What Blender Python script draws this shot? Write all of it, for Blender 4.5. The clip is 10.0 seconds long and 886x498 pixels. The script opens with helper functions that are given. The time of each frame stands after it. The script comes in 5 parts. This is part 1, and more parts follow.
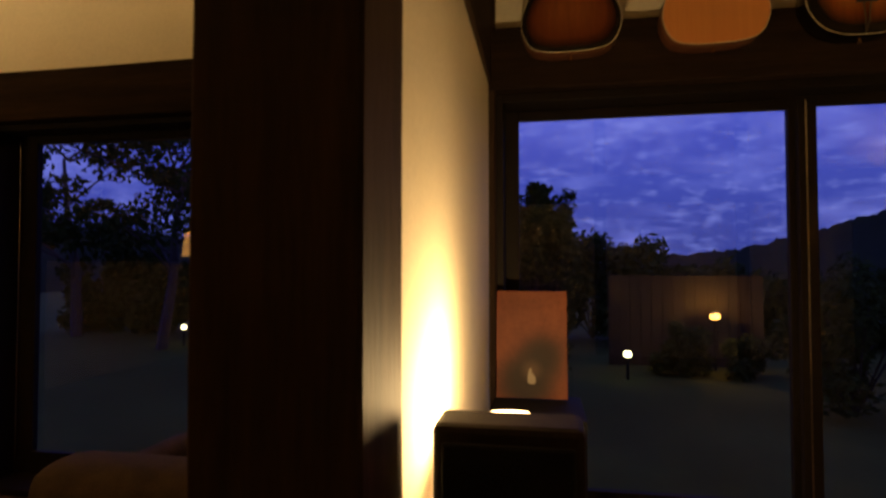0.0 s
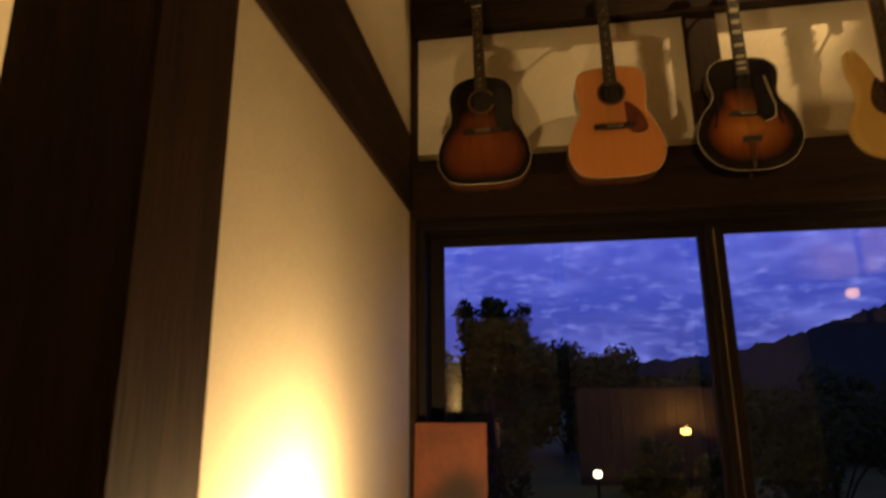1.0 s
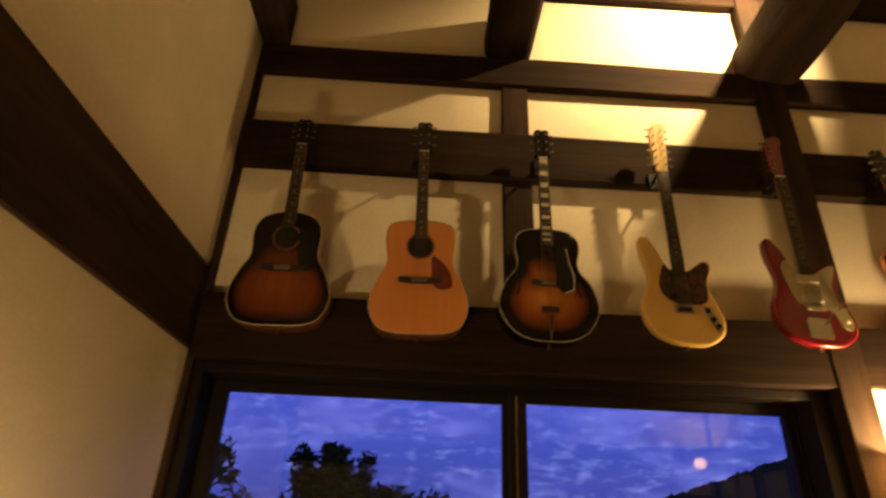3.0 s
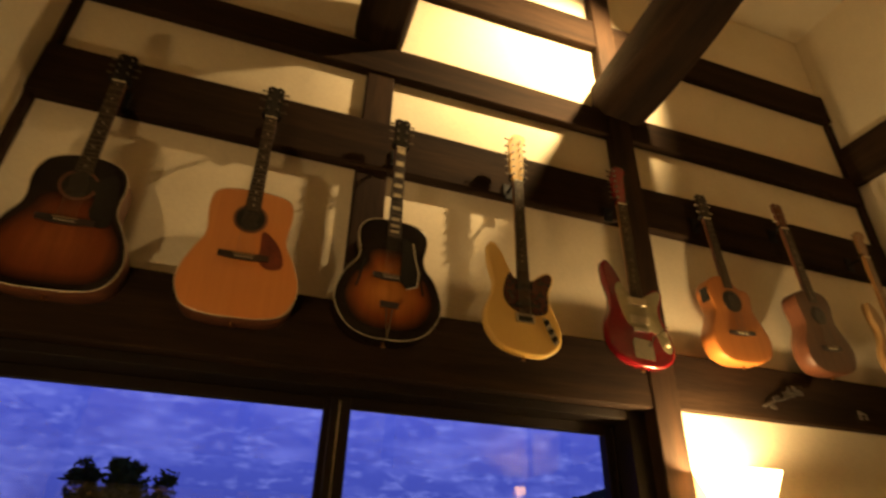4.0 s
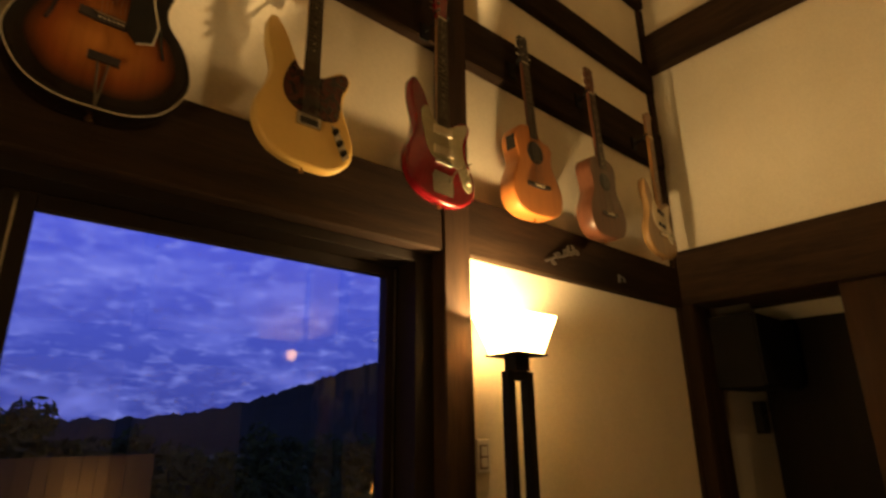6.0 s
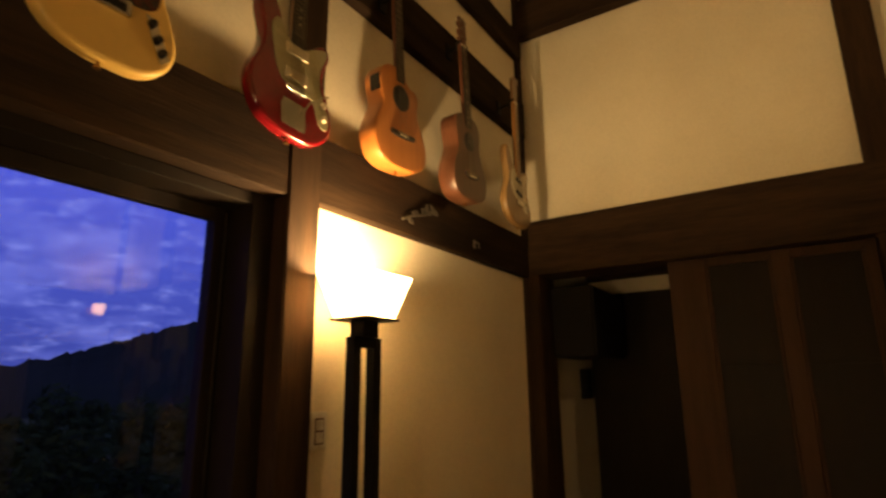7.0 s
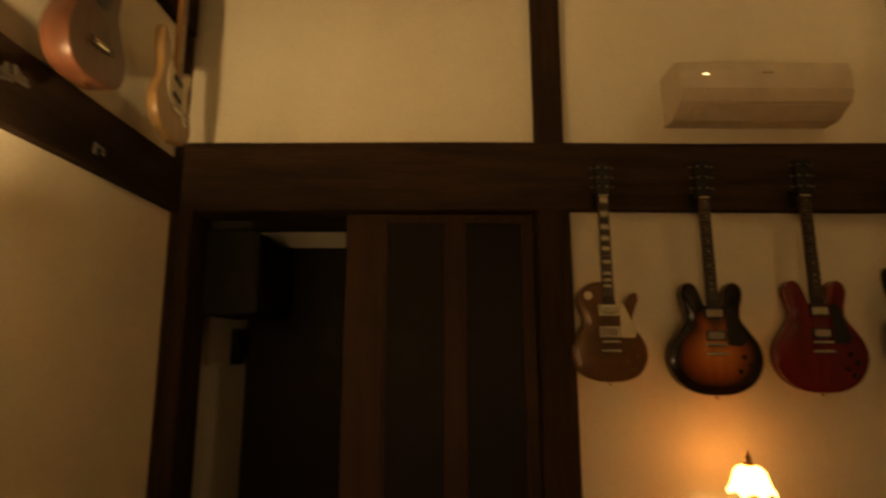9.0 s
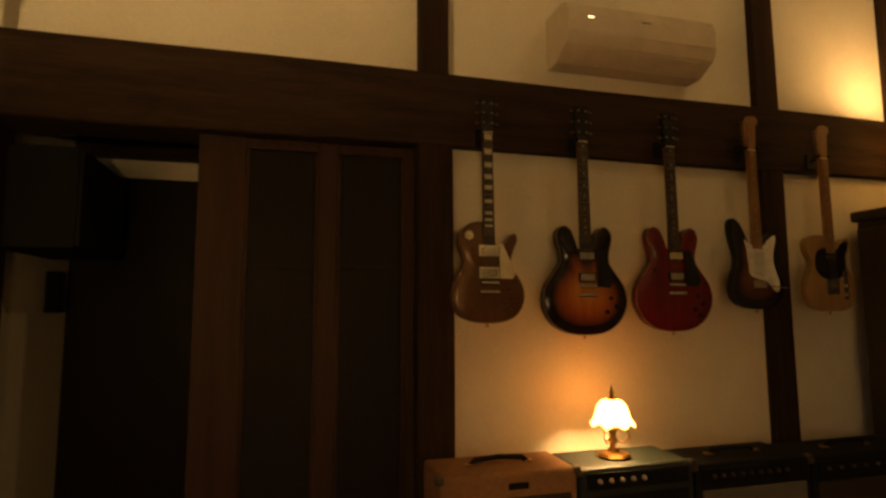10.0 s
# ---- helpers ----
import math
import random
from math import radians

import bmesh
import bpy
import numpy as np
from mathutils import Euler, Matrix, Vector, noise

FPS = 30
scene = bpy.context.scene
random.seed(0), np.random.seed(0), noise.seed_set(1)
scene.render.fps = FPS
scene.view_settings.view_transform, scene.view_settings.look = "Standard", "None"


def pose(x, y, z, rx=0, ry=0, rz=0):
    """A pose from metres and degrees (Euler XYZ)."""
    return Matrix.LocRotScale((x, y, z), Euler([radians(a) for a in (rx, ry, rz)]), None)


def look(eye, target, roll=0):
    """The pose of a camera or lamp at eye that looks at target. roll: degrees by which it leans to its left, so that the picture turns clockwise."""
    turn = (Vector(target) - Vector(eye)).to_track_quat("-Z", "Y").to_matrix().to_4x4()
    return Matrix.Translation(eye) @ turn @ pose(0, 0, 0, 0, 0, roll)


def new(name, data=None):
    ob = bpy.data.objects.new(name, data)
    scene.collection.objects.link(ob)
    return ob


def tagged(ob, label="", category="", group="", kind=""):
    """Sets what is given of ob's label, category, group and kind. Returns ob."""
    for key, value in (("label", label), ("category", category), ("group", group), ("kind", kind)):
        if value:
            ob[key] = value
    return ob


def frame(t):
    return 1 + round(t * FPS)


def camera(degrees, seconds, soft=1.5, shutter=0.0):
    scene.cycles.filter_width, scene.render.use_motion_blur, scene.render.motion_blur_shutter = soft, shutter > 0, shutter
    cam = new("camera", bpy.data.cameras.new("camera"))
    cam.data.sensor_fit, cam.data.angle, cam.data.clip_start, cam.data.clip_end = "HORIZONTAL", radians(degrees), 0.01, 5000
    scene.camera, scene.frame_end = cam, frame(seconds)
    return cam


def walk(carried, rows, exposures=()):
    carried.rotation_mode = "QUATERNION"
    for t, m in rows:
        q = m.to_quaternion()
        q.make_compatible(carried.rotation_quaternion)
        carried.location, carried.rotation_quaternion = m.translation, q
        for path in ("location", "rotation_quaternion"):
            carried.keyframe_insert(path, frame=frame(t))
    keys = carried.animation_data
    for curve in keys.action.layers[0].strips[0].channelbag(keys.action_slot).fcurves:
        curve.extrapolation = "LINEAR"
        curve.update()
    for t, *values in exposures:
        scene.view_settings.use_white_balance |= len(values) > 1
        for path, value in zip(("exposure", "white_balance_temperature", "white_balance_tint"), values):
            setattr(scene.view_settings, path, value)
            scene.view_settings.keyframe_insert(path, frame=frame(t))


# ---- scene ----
cam = camera(77.0, 10.0, soft=2.5, shutter=0.4)
PATH = [
    (0, (0.224, 0.069, 1.156), (-0.125, 2.038, 1.215), -0.06),
    (0.5, (0.343, 0.109, 1.184), (-0.001, 2.065, 1.421), -1.14),
    (1, (0.487, 0.117, 1.244), (0.212, 2.049, 1.679), -0.63),
    (1.5, (0.629, 0.186, 1.297), (0.446, 2.089, 1.883), -0.84),
    (2, (0.752, 0.225, 1.306), (0.602, 2.090, 2.014), -0.70),
    (3.5, (0.984, 0.384, 1.401), (1.260, 2.127, 2.343), 3.06),
    (4, (1.027, 0.529, 1.343), (1.573, 2.187, 2.320), 1.65),
    (4.5, (1.120, 0.613, 1.316), (1.839, 2.231, 2.246), 0.08),
    (5, (1.202, 0.723, 1.302), (2.100, 2.315, 2.113), -0.05),
    (6.5, (1.368, 1.060, 1.287), (2.811, 2.344, 1.806), -0.58),
    (7, (1.467, 1.139, 1.324), (3.097, 2.198, 1.797), -0.55),
    (7.5, (1.588, 1.211, 1.318), (3.312, 2.111, 1.785), -1.19),
    (8, (1.702, 1.285, 1.336), (3.540, 1.934, 1.788), 0.90),
    (8.5, (1.860, 1.327, 1.320), (3.786, 1.647, 1.750), 0.73),
    (9, (1.965, 1.286, 1.325), (3.935, 1.270, 1.668), -0.07),
    (9.5, (2.073, 1.328, 1.288), (4.024, 0.986, 1.564), 0.06),
    (10, (2.180, 1.344, 1.241), (4.101, 0.827, 1.447), -0.23),
]
walk(cam, [(t, look(eye, target, roll)) for t, eye, target, roll in PATH], [(0, -0.04), (1, 0.16), (2, 0.28), (3.5, 0.26), (4.5, 0.14), (6.5, 0.18), (7.3, 0.16), (8, 0.04), (9, 0.0), (10, 0.04)])


# ---- world: dusk sky with thin cloud ----
def node(nt, kind, **inputs):
    n = nt.nodes.new(kind)
    for key, value in inputs.items():
        n.inputs[key.replace("_", " ")].default_value = value
    return n


def ramp(nt, stops):
    n = nt.nodes.new("ShaderNodeValToRGB")
    while len(n.color_ramp.elements) < len(stops):
        n.color_ramp.elements.new(0.5)
    for e, (p, c) in zip(n.color_ramp.elements, stops):
        e.position, e.color = p, (*c, 1)
    return n


world = bpy.data.worlds.new("dusk")
world.use_nodes = True
scene.world = world
nt = world.node_tree
bg = nt.nodes["Background"]
tc = nt.nodes.new("ShaderNodeTexCoord")
sep = nt.nodes.new("ShaderNodeSeparateXYZ")
nt.links.new(tc.outputs["Generated"], sep.inputs[0])
grad = ramp(nt, [(0.0, (0.046, 0.060, 0.33)), (0.12, (0.060, 0.080, 0.47)), (0.35, (0.082, 0.108, 0.72)), (1.0, (0.05, 0.06, 0.45))])
nt.links.new(sep.outputs["Z"], grad.inputs[0])
mp = nt.nodes.new("ShaderNodeMapping")
mp.inputs["Scale"].default_value = (2.2, 2.2, 6.0)
nt.links.new(tc.outputs["Generated"], mp.inputs[0])
cloud = node(nt, "ShaderNodeTexNoise", Scale=2.4, Detail=7.0, Roughness=0.62)
nt.links.new(mp.outputs[0], cloud.inputs["Vector"])
cr = ramp(nt, [(0.47, (0, 0, 0)), (0.82, (1, 1, 1))])
nt.links.new(cloud.outputs["Fac"], cr.inputs[0])
skymix = nt.nodes.new("ShaderNodeMixRGB")
skymix.inputs[2].default_value = (0.22, 0.25, 0.86, 1)
nt.links.new(cr.outputs[0], skymix.inputs[0])
nt.links.new(grad.outputs[0], skymix.inputs[1])
fleck = node(nt, "ShaderNodeTexNoise", Scale=13.0, Detail=5.0, Roughness=0.6)
nt.links.new(mp.outputs[0], fleck.inputs["Vector"])
fr = ramp(nt, [(0.52, (0, 0, 0)), (0.74, (0.50, 0.50, 0.50))])
nt.links.new(fleck.outputs["Fac"], fr.inputs[0])
skymix2 = nt.nodes.new("ShaderNodeMixRGB")
skymix2.inputs[2].default_value = (0.30, 0.34, 0.95, 1)
nt.links.new(fr.outputs[0], skymix2.inputs[0])
nt.links.new(skymix.outputs[0], skymix2.inputs[1])
nt.links.new(skymix2.outputs[0], bg.inputs["Color"])
bg.inputs["Strength"].default_value = 1.0


# ---- lights ----
def lamp(name, kind, m, watts, colour, size=0.03, **more):
    data = bpy.data.lights.new(name, kind)
    data.energy, data.color = watts, colour
    if kind in ("POINT", "SPOT"):
        data.shadow_soft_size = size
    if kind == "SPOT":
        data.spot_size, data.spot_blend = radians(more["cone"]), more["blend"]
    ob = new(name, data)
    ob.matrix_basis = m
    return ob


WARM = (1.0, 0.66, 0.29)
lamp("floor_lamp_bulb", "POINT", pose(2.868, 2.36, 1.636), 66, WARM, 0.03)
lamp("speaker_lamp_bulb", "POINT", pose(0.154, 1.27, 0.862), 30, WARM, 0.025)
lamp("table_lamp_bulb", "POINT", pose(4.33, 0.027, 0.800), 13.0, (1.0, 0.60, 0.23), 0.02)
lamp("wall_lamp_bulb", "POINT", pose(4.32, -1.855, 2.238), 22, (1.0, 0.60, 0.22), 0.03)
lamp("beam_spot_bulb", "SPOT", look((2.86, 1.72, 4.38), (2.38, 2.55, 3.92)), 620, WARM, 0.03, cone=88, blend=1.0)
lamp("hall_lamp_bulb", "POINT", pose(-3.45, -0.1, 1.486), 310, WARM, 0.03)
lamp("lantern_bulb", "POINT", pose(2.64, 8.47, 0.50), 15.0, (1.0, 0.50, 0.13), 0.03)
lamp("beam_spot_bulb_b", "SPOT", look((2.75, -1.0, 4.22), (4.55, -0.1, 3.5)), 20, WARM, 0.05, cone=140, blend=0.5)


# ---- materials ----
def material(name, base, rough=0.6, dark=None, scale=6.0, stretch=(1, 1, 1), metal=0.0, bump=0.1, coat=0.0, fine=60.0, contrast=(0.35, 0.7), spec=0.5, grain=0.35):
    m = bpy.data.materials.new(name)
    m.use_nodes = True
    nt = m.node_tree
    b = nt.nodes["Principled BSDF"]
    b.inputs["Roughness"].default_value = rough
    b.inputs["Metallic"].default_value = metal
    b.inputs["Coat Weight"].default_value = coat
    b.inputs["Coat Roughness"].default_value = 0.08
    b.inputs["Specular IOR Level"].default_value = spec
    tc = nt.nodes.new("ShaderNodeTexCoord")
    mp = nt.nodes.new("ShaderNodeMapping")
    mp.inputs["Scale"].default_value = stretch
    nt.links.new(tc.outputs["Object"], mp.inputs[0])
    n1 = node(nt, "ShaderNodeTexNoise", Scale=scale, Detail=6.0, Roughness=0.6)
    n2 = node(nt, "ShaderNodeTexNoise", Scale=fine, Detail=3.0)
    for n in (n1, n2):
        nt.links.new(mp.outputs[0], n.inputs["Vector"])
    dark = dark or tuple(c * 0.8 for c in base)
    cr = ramp(nt, [(contrast[0], dark), (contrast[1], base)])
    nt.links.new(n1.outputs["Fac"], cr.inputs[0])
    mix = nt.nodes.new("ShaderNodeMixRGB")
    mix.blend_type = "MULTIPLY"
    mix.inputs[0].default_value = grain
    nt.links.new(cr.outputs[0], mix.inputs[1])
    r2 = ramp(nt, [(0.3, (0.55, 0.55, 0.55)), (0.65, (1, 1, 1))])
    nt.links.new(n2.outputs["Fac"], r2.inputs[0])
    nt.links.new(r2.outputs[0], mix.inputs[2])
    nt.links.new(mix.outputs[0], b.inputs["Base Color"])
    if bump:
        bp = node(nt, "ShaderNodeBump", Strength=bump, Distance=0.004)
        nt.links.new(n2.outputs["Fac"], bp.inputs["Height"])
        nt.links.new(bp.outputs[0], b.inputs["Normal"])
    return m


def glow(name, colour, strength, base=(0.8, 0.7, 0.5)):
    m = material(name, base, 0.4, bump=0)
    b = m.node_tree.nodes["Principled BSDF"]
    b.inputs["Emission Color"].default_value = (*colour, 1)
    b.inputs["Emission Strength"].default_value = strength
    return m


def burst(name, stops, rough=0.22, fade_z=(0.24, 0.42)):
    """Sunburst finish: colour by how far inside the rim, with wood grain."""
    m = material(name, stops[-1][1], rough, coat=0.2, bump=0, stretch=(1, 1, 0.12), fine=90, spec=0.2)
    nt = m.node_tree
    b = nt.nodes["Principled BSDF"]
    at = nt.nodes.new("ShaderNodeAttribute")
    at.attribute_name = "inside"
    cr = ramp(nt, stops)
    tc = [n for n in nt.nodes if n.bl_idname == "ShaderNodeTexCoord"][0]
    sep = nt.nodes.new("ShaderNodeSeparateXYZ")
    nt.links.new(tc.outputs["Object"], sep.inputs[0])
    fade = nt.nodes.new("ShaderNodeMapRange")
    fade.inputs["From Min"].default_value, fade.inputs["From Max"].default_value = fade_z
    fade.inputs["To Min"].default_value, fade.inputs["To Max"].default_value = 1.0, 0.15
    nt.links.new(sep.outputs["Z"], fade.inputs["Value"])
    mul = nt.nodes.new("ShaderNodeMath")
    mul.operation = "MULTIPLY"
    nt.links.new(at.outputs["Fac"], mul.inputs[0])
    nt.links.new(fade.outputs["Result"], mul.inputs[1])
    nt.links.new(mul.outputs[0], cr.inputs[0])
    mix = nt.nodes.new("ShaderNodeMixRGB")
    mix.blend_type = "MULTIPLY"
    mix.inputs[0].default_value = 0.45
    grain = node(nt, "ShaderNodeTexNoise", Scale=55.0, Detail=2.0)
    mp = [n for n in nt.nodes if n.bl_idname == "ShaderNodeMapping"][0]
    nt.links.new(mp.outputs[0], grain.inputs["Vector"])
    nt.links.new(cr.outputs[0], mix.inputs[1])
    nt.links.new(grain.outputs["Fac"], mix.inputs[2])
    nt.links.new(mix.outputs[0], b.inputs["Base Color"])
    return m


PLASTER = material("cream_plaster", (0.74, 0.66, 0.50), 0.9, (0.67, 0.585, 0.43), 1.6, bump=0.12, fine=90, grain=0.16)
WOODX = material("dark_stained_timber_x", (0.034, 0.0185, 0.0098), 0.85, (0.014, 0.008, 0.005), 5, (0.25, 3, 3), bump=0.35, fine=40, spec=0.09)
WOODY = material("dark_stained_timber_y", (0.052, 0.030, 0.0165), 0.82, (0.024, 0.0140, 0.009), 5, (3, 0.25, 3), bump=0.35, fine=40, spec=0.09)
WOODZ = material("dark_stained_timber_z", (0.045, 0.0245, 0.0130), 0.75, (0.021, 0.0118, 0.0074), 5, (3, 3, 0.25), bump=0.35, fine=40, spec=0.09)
LOG = material("smoked_log", (0.030, 0.016, 0.009), 0.8, (0.010, 0.006, 0.004), 4, (3, 0.4, 3), bump=0.8, fine=25, spec=0.08)
FRAME = material("blackened_window_timber", (0.015, 0.010, 0.007), 0.6, None, 6, (3, 3, 0.3), bump=0.2, spec=0.12)
DOORWOOD = material("brown_door_timber", (0.058, 0.029, 0.015), 0.55, (0.036, 0.018, 0.0092), 6, (3, 3, 0.25), bump=0.2, spec=0.12)
DOORPANEL = material("dark_lacquered_panel", (0.014, 0.0088, 0.0056), 0.5, None, 6, (3, 3, 0.3), bump=0.05, spec=0.12)
FLOOR = material("oiled_floor_board", (0.16, 0.085, 0.040), 0.4, (0.10, 0.05, 0.025), 4, (3, 0.3, 1), bump=0.2)
BLACKMETAL = material("black_iron", (0.010, 0.009, 0.008), 0.6, spec=0.12, bump=0.1)
BLACK = material("black_vinyl", (0.012, 0.011, 0.010), 0.7, bump=0.3, fine=200, spec=0.15)
CHROME = material("worn_chrome", (0.72, 0.68, 0.60), 0.22, metal=1.0, bump=0.05)
FRETM = material("dull_nickel", (0.30, 0.26, 0.20), 0.4, metal=1.0, bump=0)
TUNERM = material("tarnished_tuner_metal", (0.16, 0.13, 0.09), 0.45, metal=1.0, bump=0)
BRASS = material("aged_brass", (0.48, 0.27, 0.09), 0.3, metal=1.0, bump=0.1)
IVORY = material("ivory_plastic", (0.72, 0.62, 0.42), 0.4, bump=0.02)
AGEDBIND = material("yellowed_binding", (0.36, 0.21, 0.09), 0.4, bump=0)
WHITEP = material("white_plastic", (0.74, 0.70, 0.62), 0.42, bump=0.02)
ROSEWOOD = material("rosewood", (0.030, 0.015, 0.010), 0.45, (0.013, 0.007, 0.005), 20, (1, 1, 0.1), bump=0.1)
MAPLE = material("lacquered_maple", (0.29, 0.14, 0.043), 0.28, (0.23, 0.108, 0.032), 14, (1, 1, 0.1), bump=0, coat=0.4)
MAHOG = material("mahogany", (0.17, 0.065, 0.030), 0.35, (0.10, 0.036, 0.018), 18, (1, 1, 0.1), bump=0, coat=0.4)
SPRUCE = material("amber_spruce", (0.58, 0.225, 0.060), 0.28, (0.52, 0.19, 0.048), 14, (2.2, 1, 0.06), bump=0, coat=0.4, grain=0.12, fine=120)
CEDAR = material("orange_cedar", (0.56, 0.20, 0.045), 0.32, (0.48, 0.165, 0.036), 14, (2.2, 1, 0.06), bump=0, coat=0.3, grain=0.12, fine=120)
BROWNTOP = material("brown_mahogany_top", (0.13, 0.055, 0.027), 0.4, (0.09, 0.038, 0.018), 22, (2, 1, 0.08), bump=0, coat=0.2)
CREAM = material("aged_cream_lacquer", (0.74, 0.48, 0.13), 0.38, (0.70, 0.45, 0.12), 3, bump=0, coat=0.1, grain=0.08)
BLOND = material("butterscotch_lacquer", (0.31, 0.180, 0.065), 0.35, (0.27, 0.150, 0.052), 16, (1, 1, 0.1), bump=0, coat=0.4)
REDCAR = material("candy_red_lacquer", (0.22, 0.006, 0.010), 0.2, (0.17, 0.005, 0.008), 4, bump=0, coat=0.6)
CHERRY = material("cherry_red_lacquer", (0.12, 0.005, 0.006), 0.25, (0.09, 0.004, 0.005), 14, (1, 1, 0.1), bump=0, coat=0.35, spec=0.25)
GOLD = material("aged_gold_lacquer", (0.125, 0.056, 0.017), 0.32, (0.09, 0.040, 0.012), 6, metal=0.4, bump=0, coat=0.3)
TORT = material("tortoise_plastic", (0.10, 0.022, 0.012), 0.25, (0.02, 0.007, 0.005), 45, bump=0, coat=0.3)
REDGUARD = material("red_tortoise_plastic", (0.18, 0.035, 0.015), 0.3, (0.09, 0.018, 0.009), 40, bump=0)
MINT = material("aged_mint_plastic", (0.50, 0.44, 0.26), 0.4, bump=0)
BLACKP = material("gloss_black_plastic", (0.010, 0.009, 0.009), 0.2, bump=0)
BURSTA = burst("tobacco_sunburst", [(0.0, (0.008, 0.005, 0.004)), (0.16, (0.016, 0.007, 0.004)), (0.42, (0.10, 0.024, 0.008)), (0.8, (0.22, 0.062, 0.018))])
BURSTB = burst("brown_sunburst", [(0.0, (0.008, 0.005, 0.004)), (0.18, (0.014, 0.007, 0.004)), (0.40, (0.24, 0.060, 0.012)), (0.8, (0.52, 0.19, 0.036))])
BURSTC = burst("two_tone_sunburst", [(0.0, (0.008, 0.005, 0.004)), (0.2, (0.012, 0.006, 0.004)), (0.46, (0.11, 0.034, 0.010)), (0.85, (0.24, 0.10, 0.026))])
BURSTTOP = burst("dark_shoulder_sunburst", [(0.0, (0.006, 0.004, 0.004)), (0.10, (0.014, 0.006, 0.004)), (0.30, (0.15, 0.034, 0.010)), (0.8, (0.26, 0.070, 0.018))], fade_z=(0.20, 0.36))


def pane_material(name, base=0.035):
    m = bpy.data.materials.new(name)
    m.use_nodes = True
    nt = m.node_tree
    out = nt.nodes["Material Output"]
    nt.nodes.remove(nt.nodes["Principled BSDF"])
    tr = node(nt, "ShaderNodeBsdfTransparent", Color=(0.95, 0.96, 0.96, 1))
    gl = node(nt, "ShaderNodeBsdfGlossy", Roughness=0.012, Color=(1, 1, 1, 1))
    lw = node(nt, "ShaderNodeLayerWeight", Blend=0.5)
    p = nt.nodes.new("ShaderNodeMath")
    p.operation = "POWER"
    p.inputs[1].default_value = 4.0
    nt.links.new(lw.outputs["Facing"], p.inputs[0])
    a = nt.nodes.new("ShaderNodeMath")
    a.operation = "MULTIPLY_ADD"
    a.inputs[1].default_value, a.inputs[2].default_value = 0.7, base
    nt.links.new(p.outputs[0], a.inputs[0])
    mix = nt.nodes.new("ShaderNodeMixShader")
    nt.links.new(a.outputs[0], mix.inputs[0])
    nt.links.new(tr.outputs[0], mix.inputs[1])
    nt.links.new(gl.outputs[0], mix.inputs[2])
    nt.links.new(mix.outputs[0], out.inputs["Surface"])
    return m


GLASS = pane_material("window_glass")


# ---- mesh helpers ----
def mesh(name, bm, mats, smooth=False):
    me = bpy.data.meshes.new(name)
    bmesh.ops.recalc_face_normals(bm, faces=bm.faces)
    if smooth:
        for f in bm.faces:
            f.smooth = True
    bm.to_mesh(me)
    bm.free()
    for m in mats if isinstance(mats, (list, tuple)) else (mats,):
        me.materials.append(m)
    return me


def part(name, bm, mats, parent=None, label="", smooth=False):
    ob = new(name, mesh(name, bm, mats, smooth))
    if parent is not None:
        ob.parent = parent
    if label:
        ob["label"] = label
    return ob


def thing(name, label, category, m=None, group=""):
    ob = new(name)
    ob.empty_display_size = 0.1
    if m is not None:
        ob.matrix_basis = m
    return tagged(ob, label, category, group)


def box(bm, x0, x1, y0, y1, z0, z1, bevel=0.0, mat=0):
    vs = [bm.verts.new((x, y, z)) for z in (z0, z1) for y in (y0, y1) for x in (x0, x1)]
    fs = [bm.faces.new([vs[i] for i in q]) for q in ((0, 2, 3, 1), (4, 5, 7, 6), (0, 1, 5, 4), (2, 6, 7, 3), (0, 4, 6, 2), (1, 3, 7, 5))]
    for f in fs:
        f.material_index = mat
    if bevel:
        es = list({e for f in fs for e in f.edges})
        r = bmesh.ops.bevel(bm, geom=es, offset=bevel, segments=2, affect="EDGES", profile=0.5)
        for f in r["faces"]:
            f.material_index = mat
    return bm


def B():
    return bmesh.new()


def lathe(bm, prof, n=24, m=None, mat=0):
    """Turn (radius, height) rows round the z axis."""
    m = m or Matrix()
    rings = []
    for r, z in prof:
        rings.append([bm.verts.new(m @ Vector((r * math.cos(2 * math.pi * i / n), r * math.sin(2 * math.pi * i / n), z))) for i in range(n)])
    for a, b in zip(rings, rings[1:]):
        for i in range(n):
            f = bm.faces.new((a[i], a[(i + 1) % n], b[(i + 1) % n], b[i]))
            f.material_index = mat
    for ring in (rings[0], rings[-1]):
        f = bm.faces.new(ring)
        f.material_index = mat
    return bm


def tube(bm, pts, r, n=8):
    """A round bar along points."""
    rings = []
    pts = [Vector(p) for p in pts]
    for i, p in enumerate(pts):
        d = (pts[min(i + 1, len(pts) - 1)] - pts[max(i - 1, 0)]).normalized()
        a = d.orthogonal().normalized() if i == 0 else (rings_a - d * rings_a.dot(d)).normalized()
        rings_a = a
        b = d.cross(a)
        rr = r(i / (len(pts) - 1)) if callable(r) else r
        rings.append([bm.verts.new(p + rr * (math.cos(2 * math.pi * k / n) * a + math.sin(2 * math.pi * k / n) * b)) for k in range(n)])
    for u, v in zip(rings, rings[1:]):
        for k in range(n):
            bm.faces.new((u[k], u[(k + 1) % n], v[(k + 1) % n], v[k]))
    bm.faces.new(rings[0])
    bm.faces.new(rings[-1])
    return bm


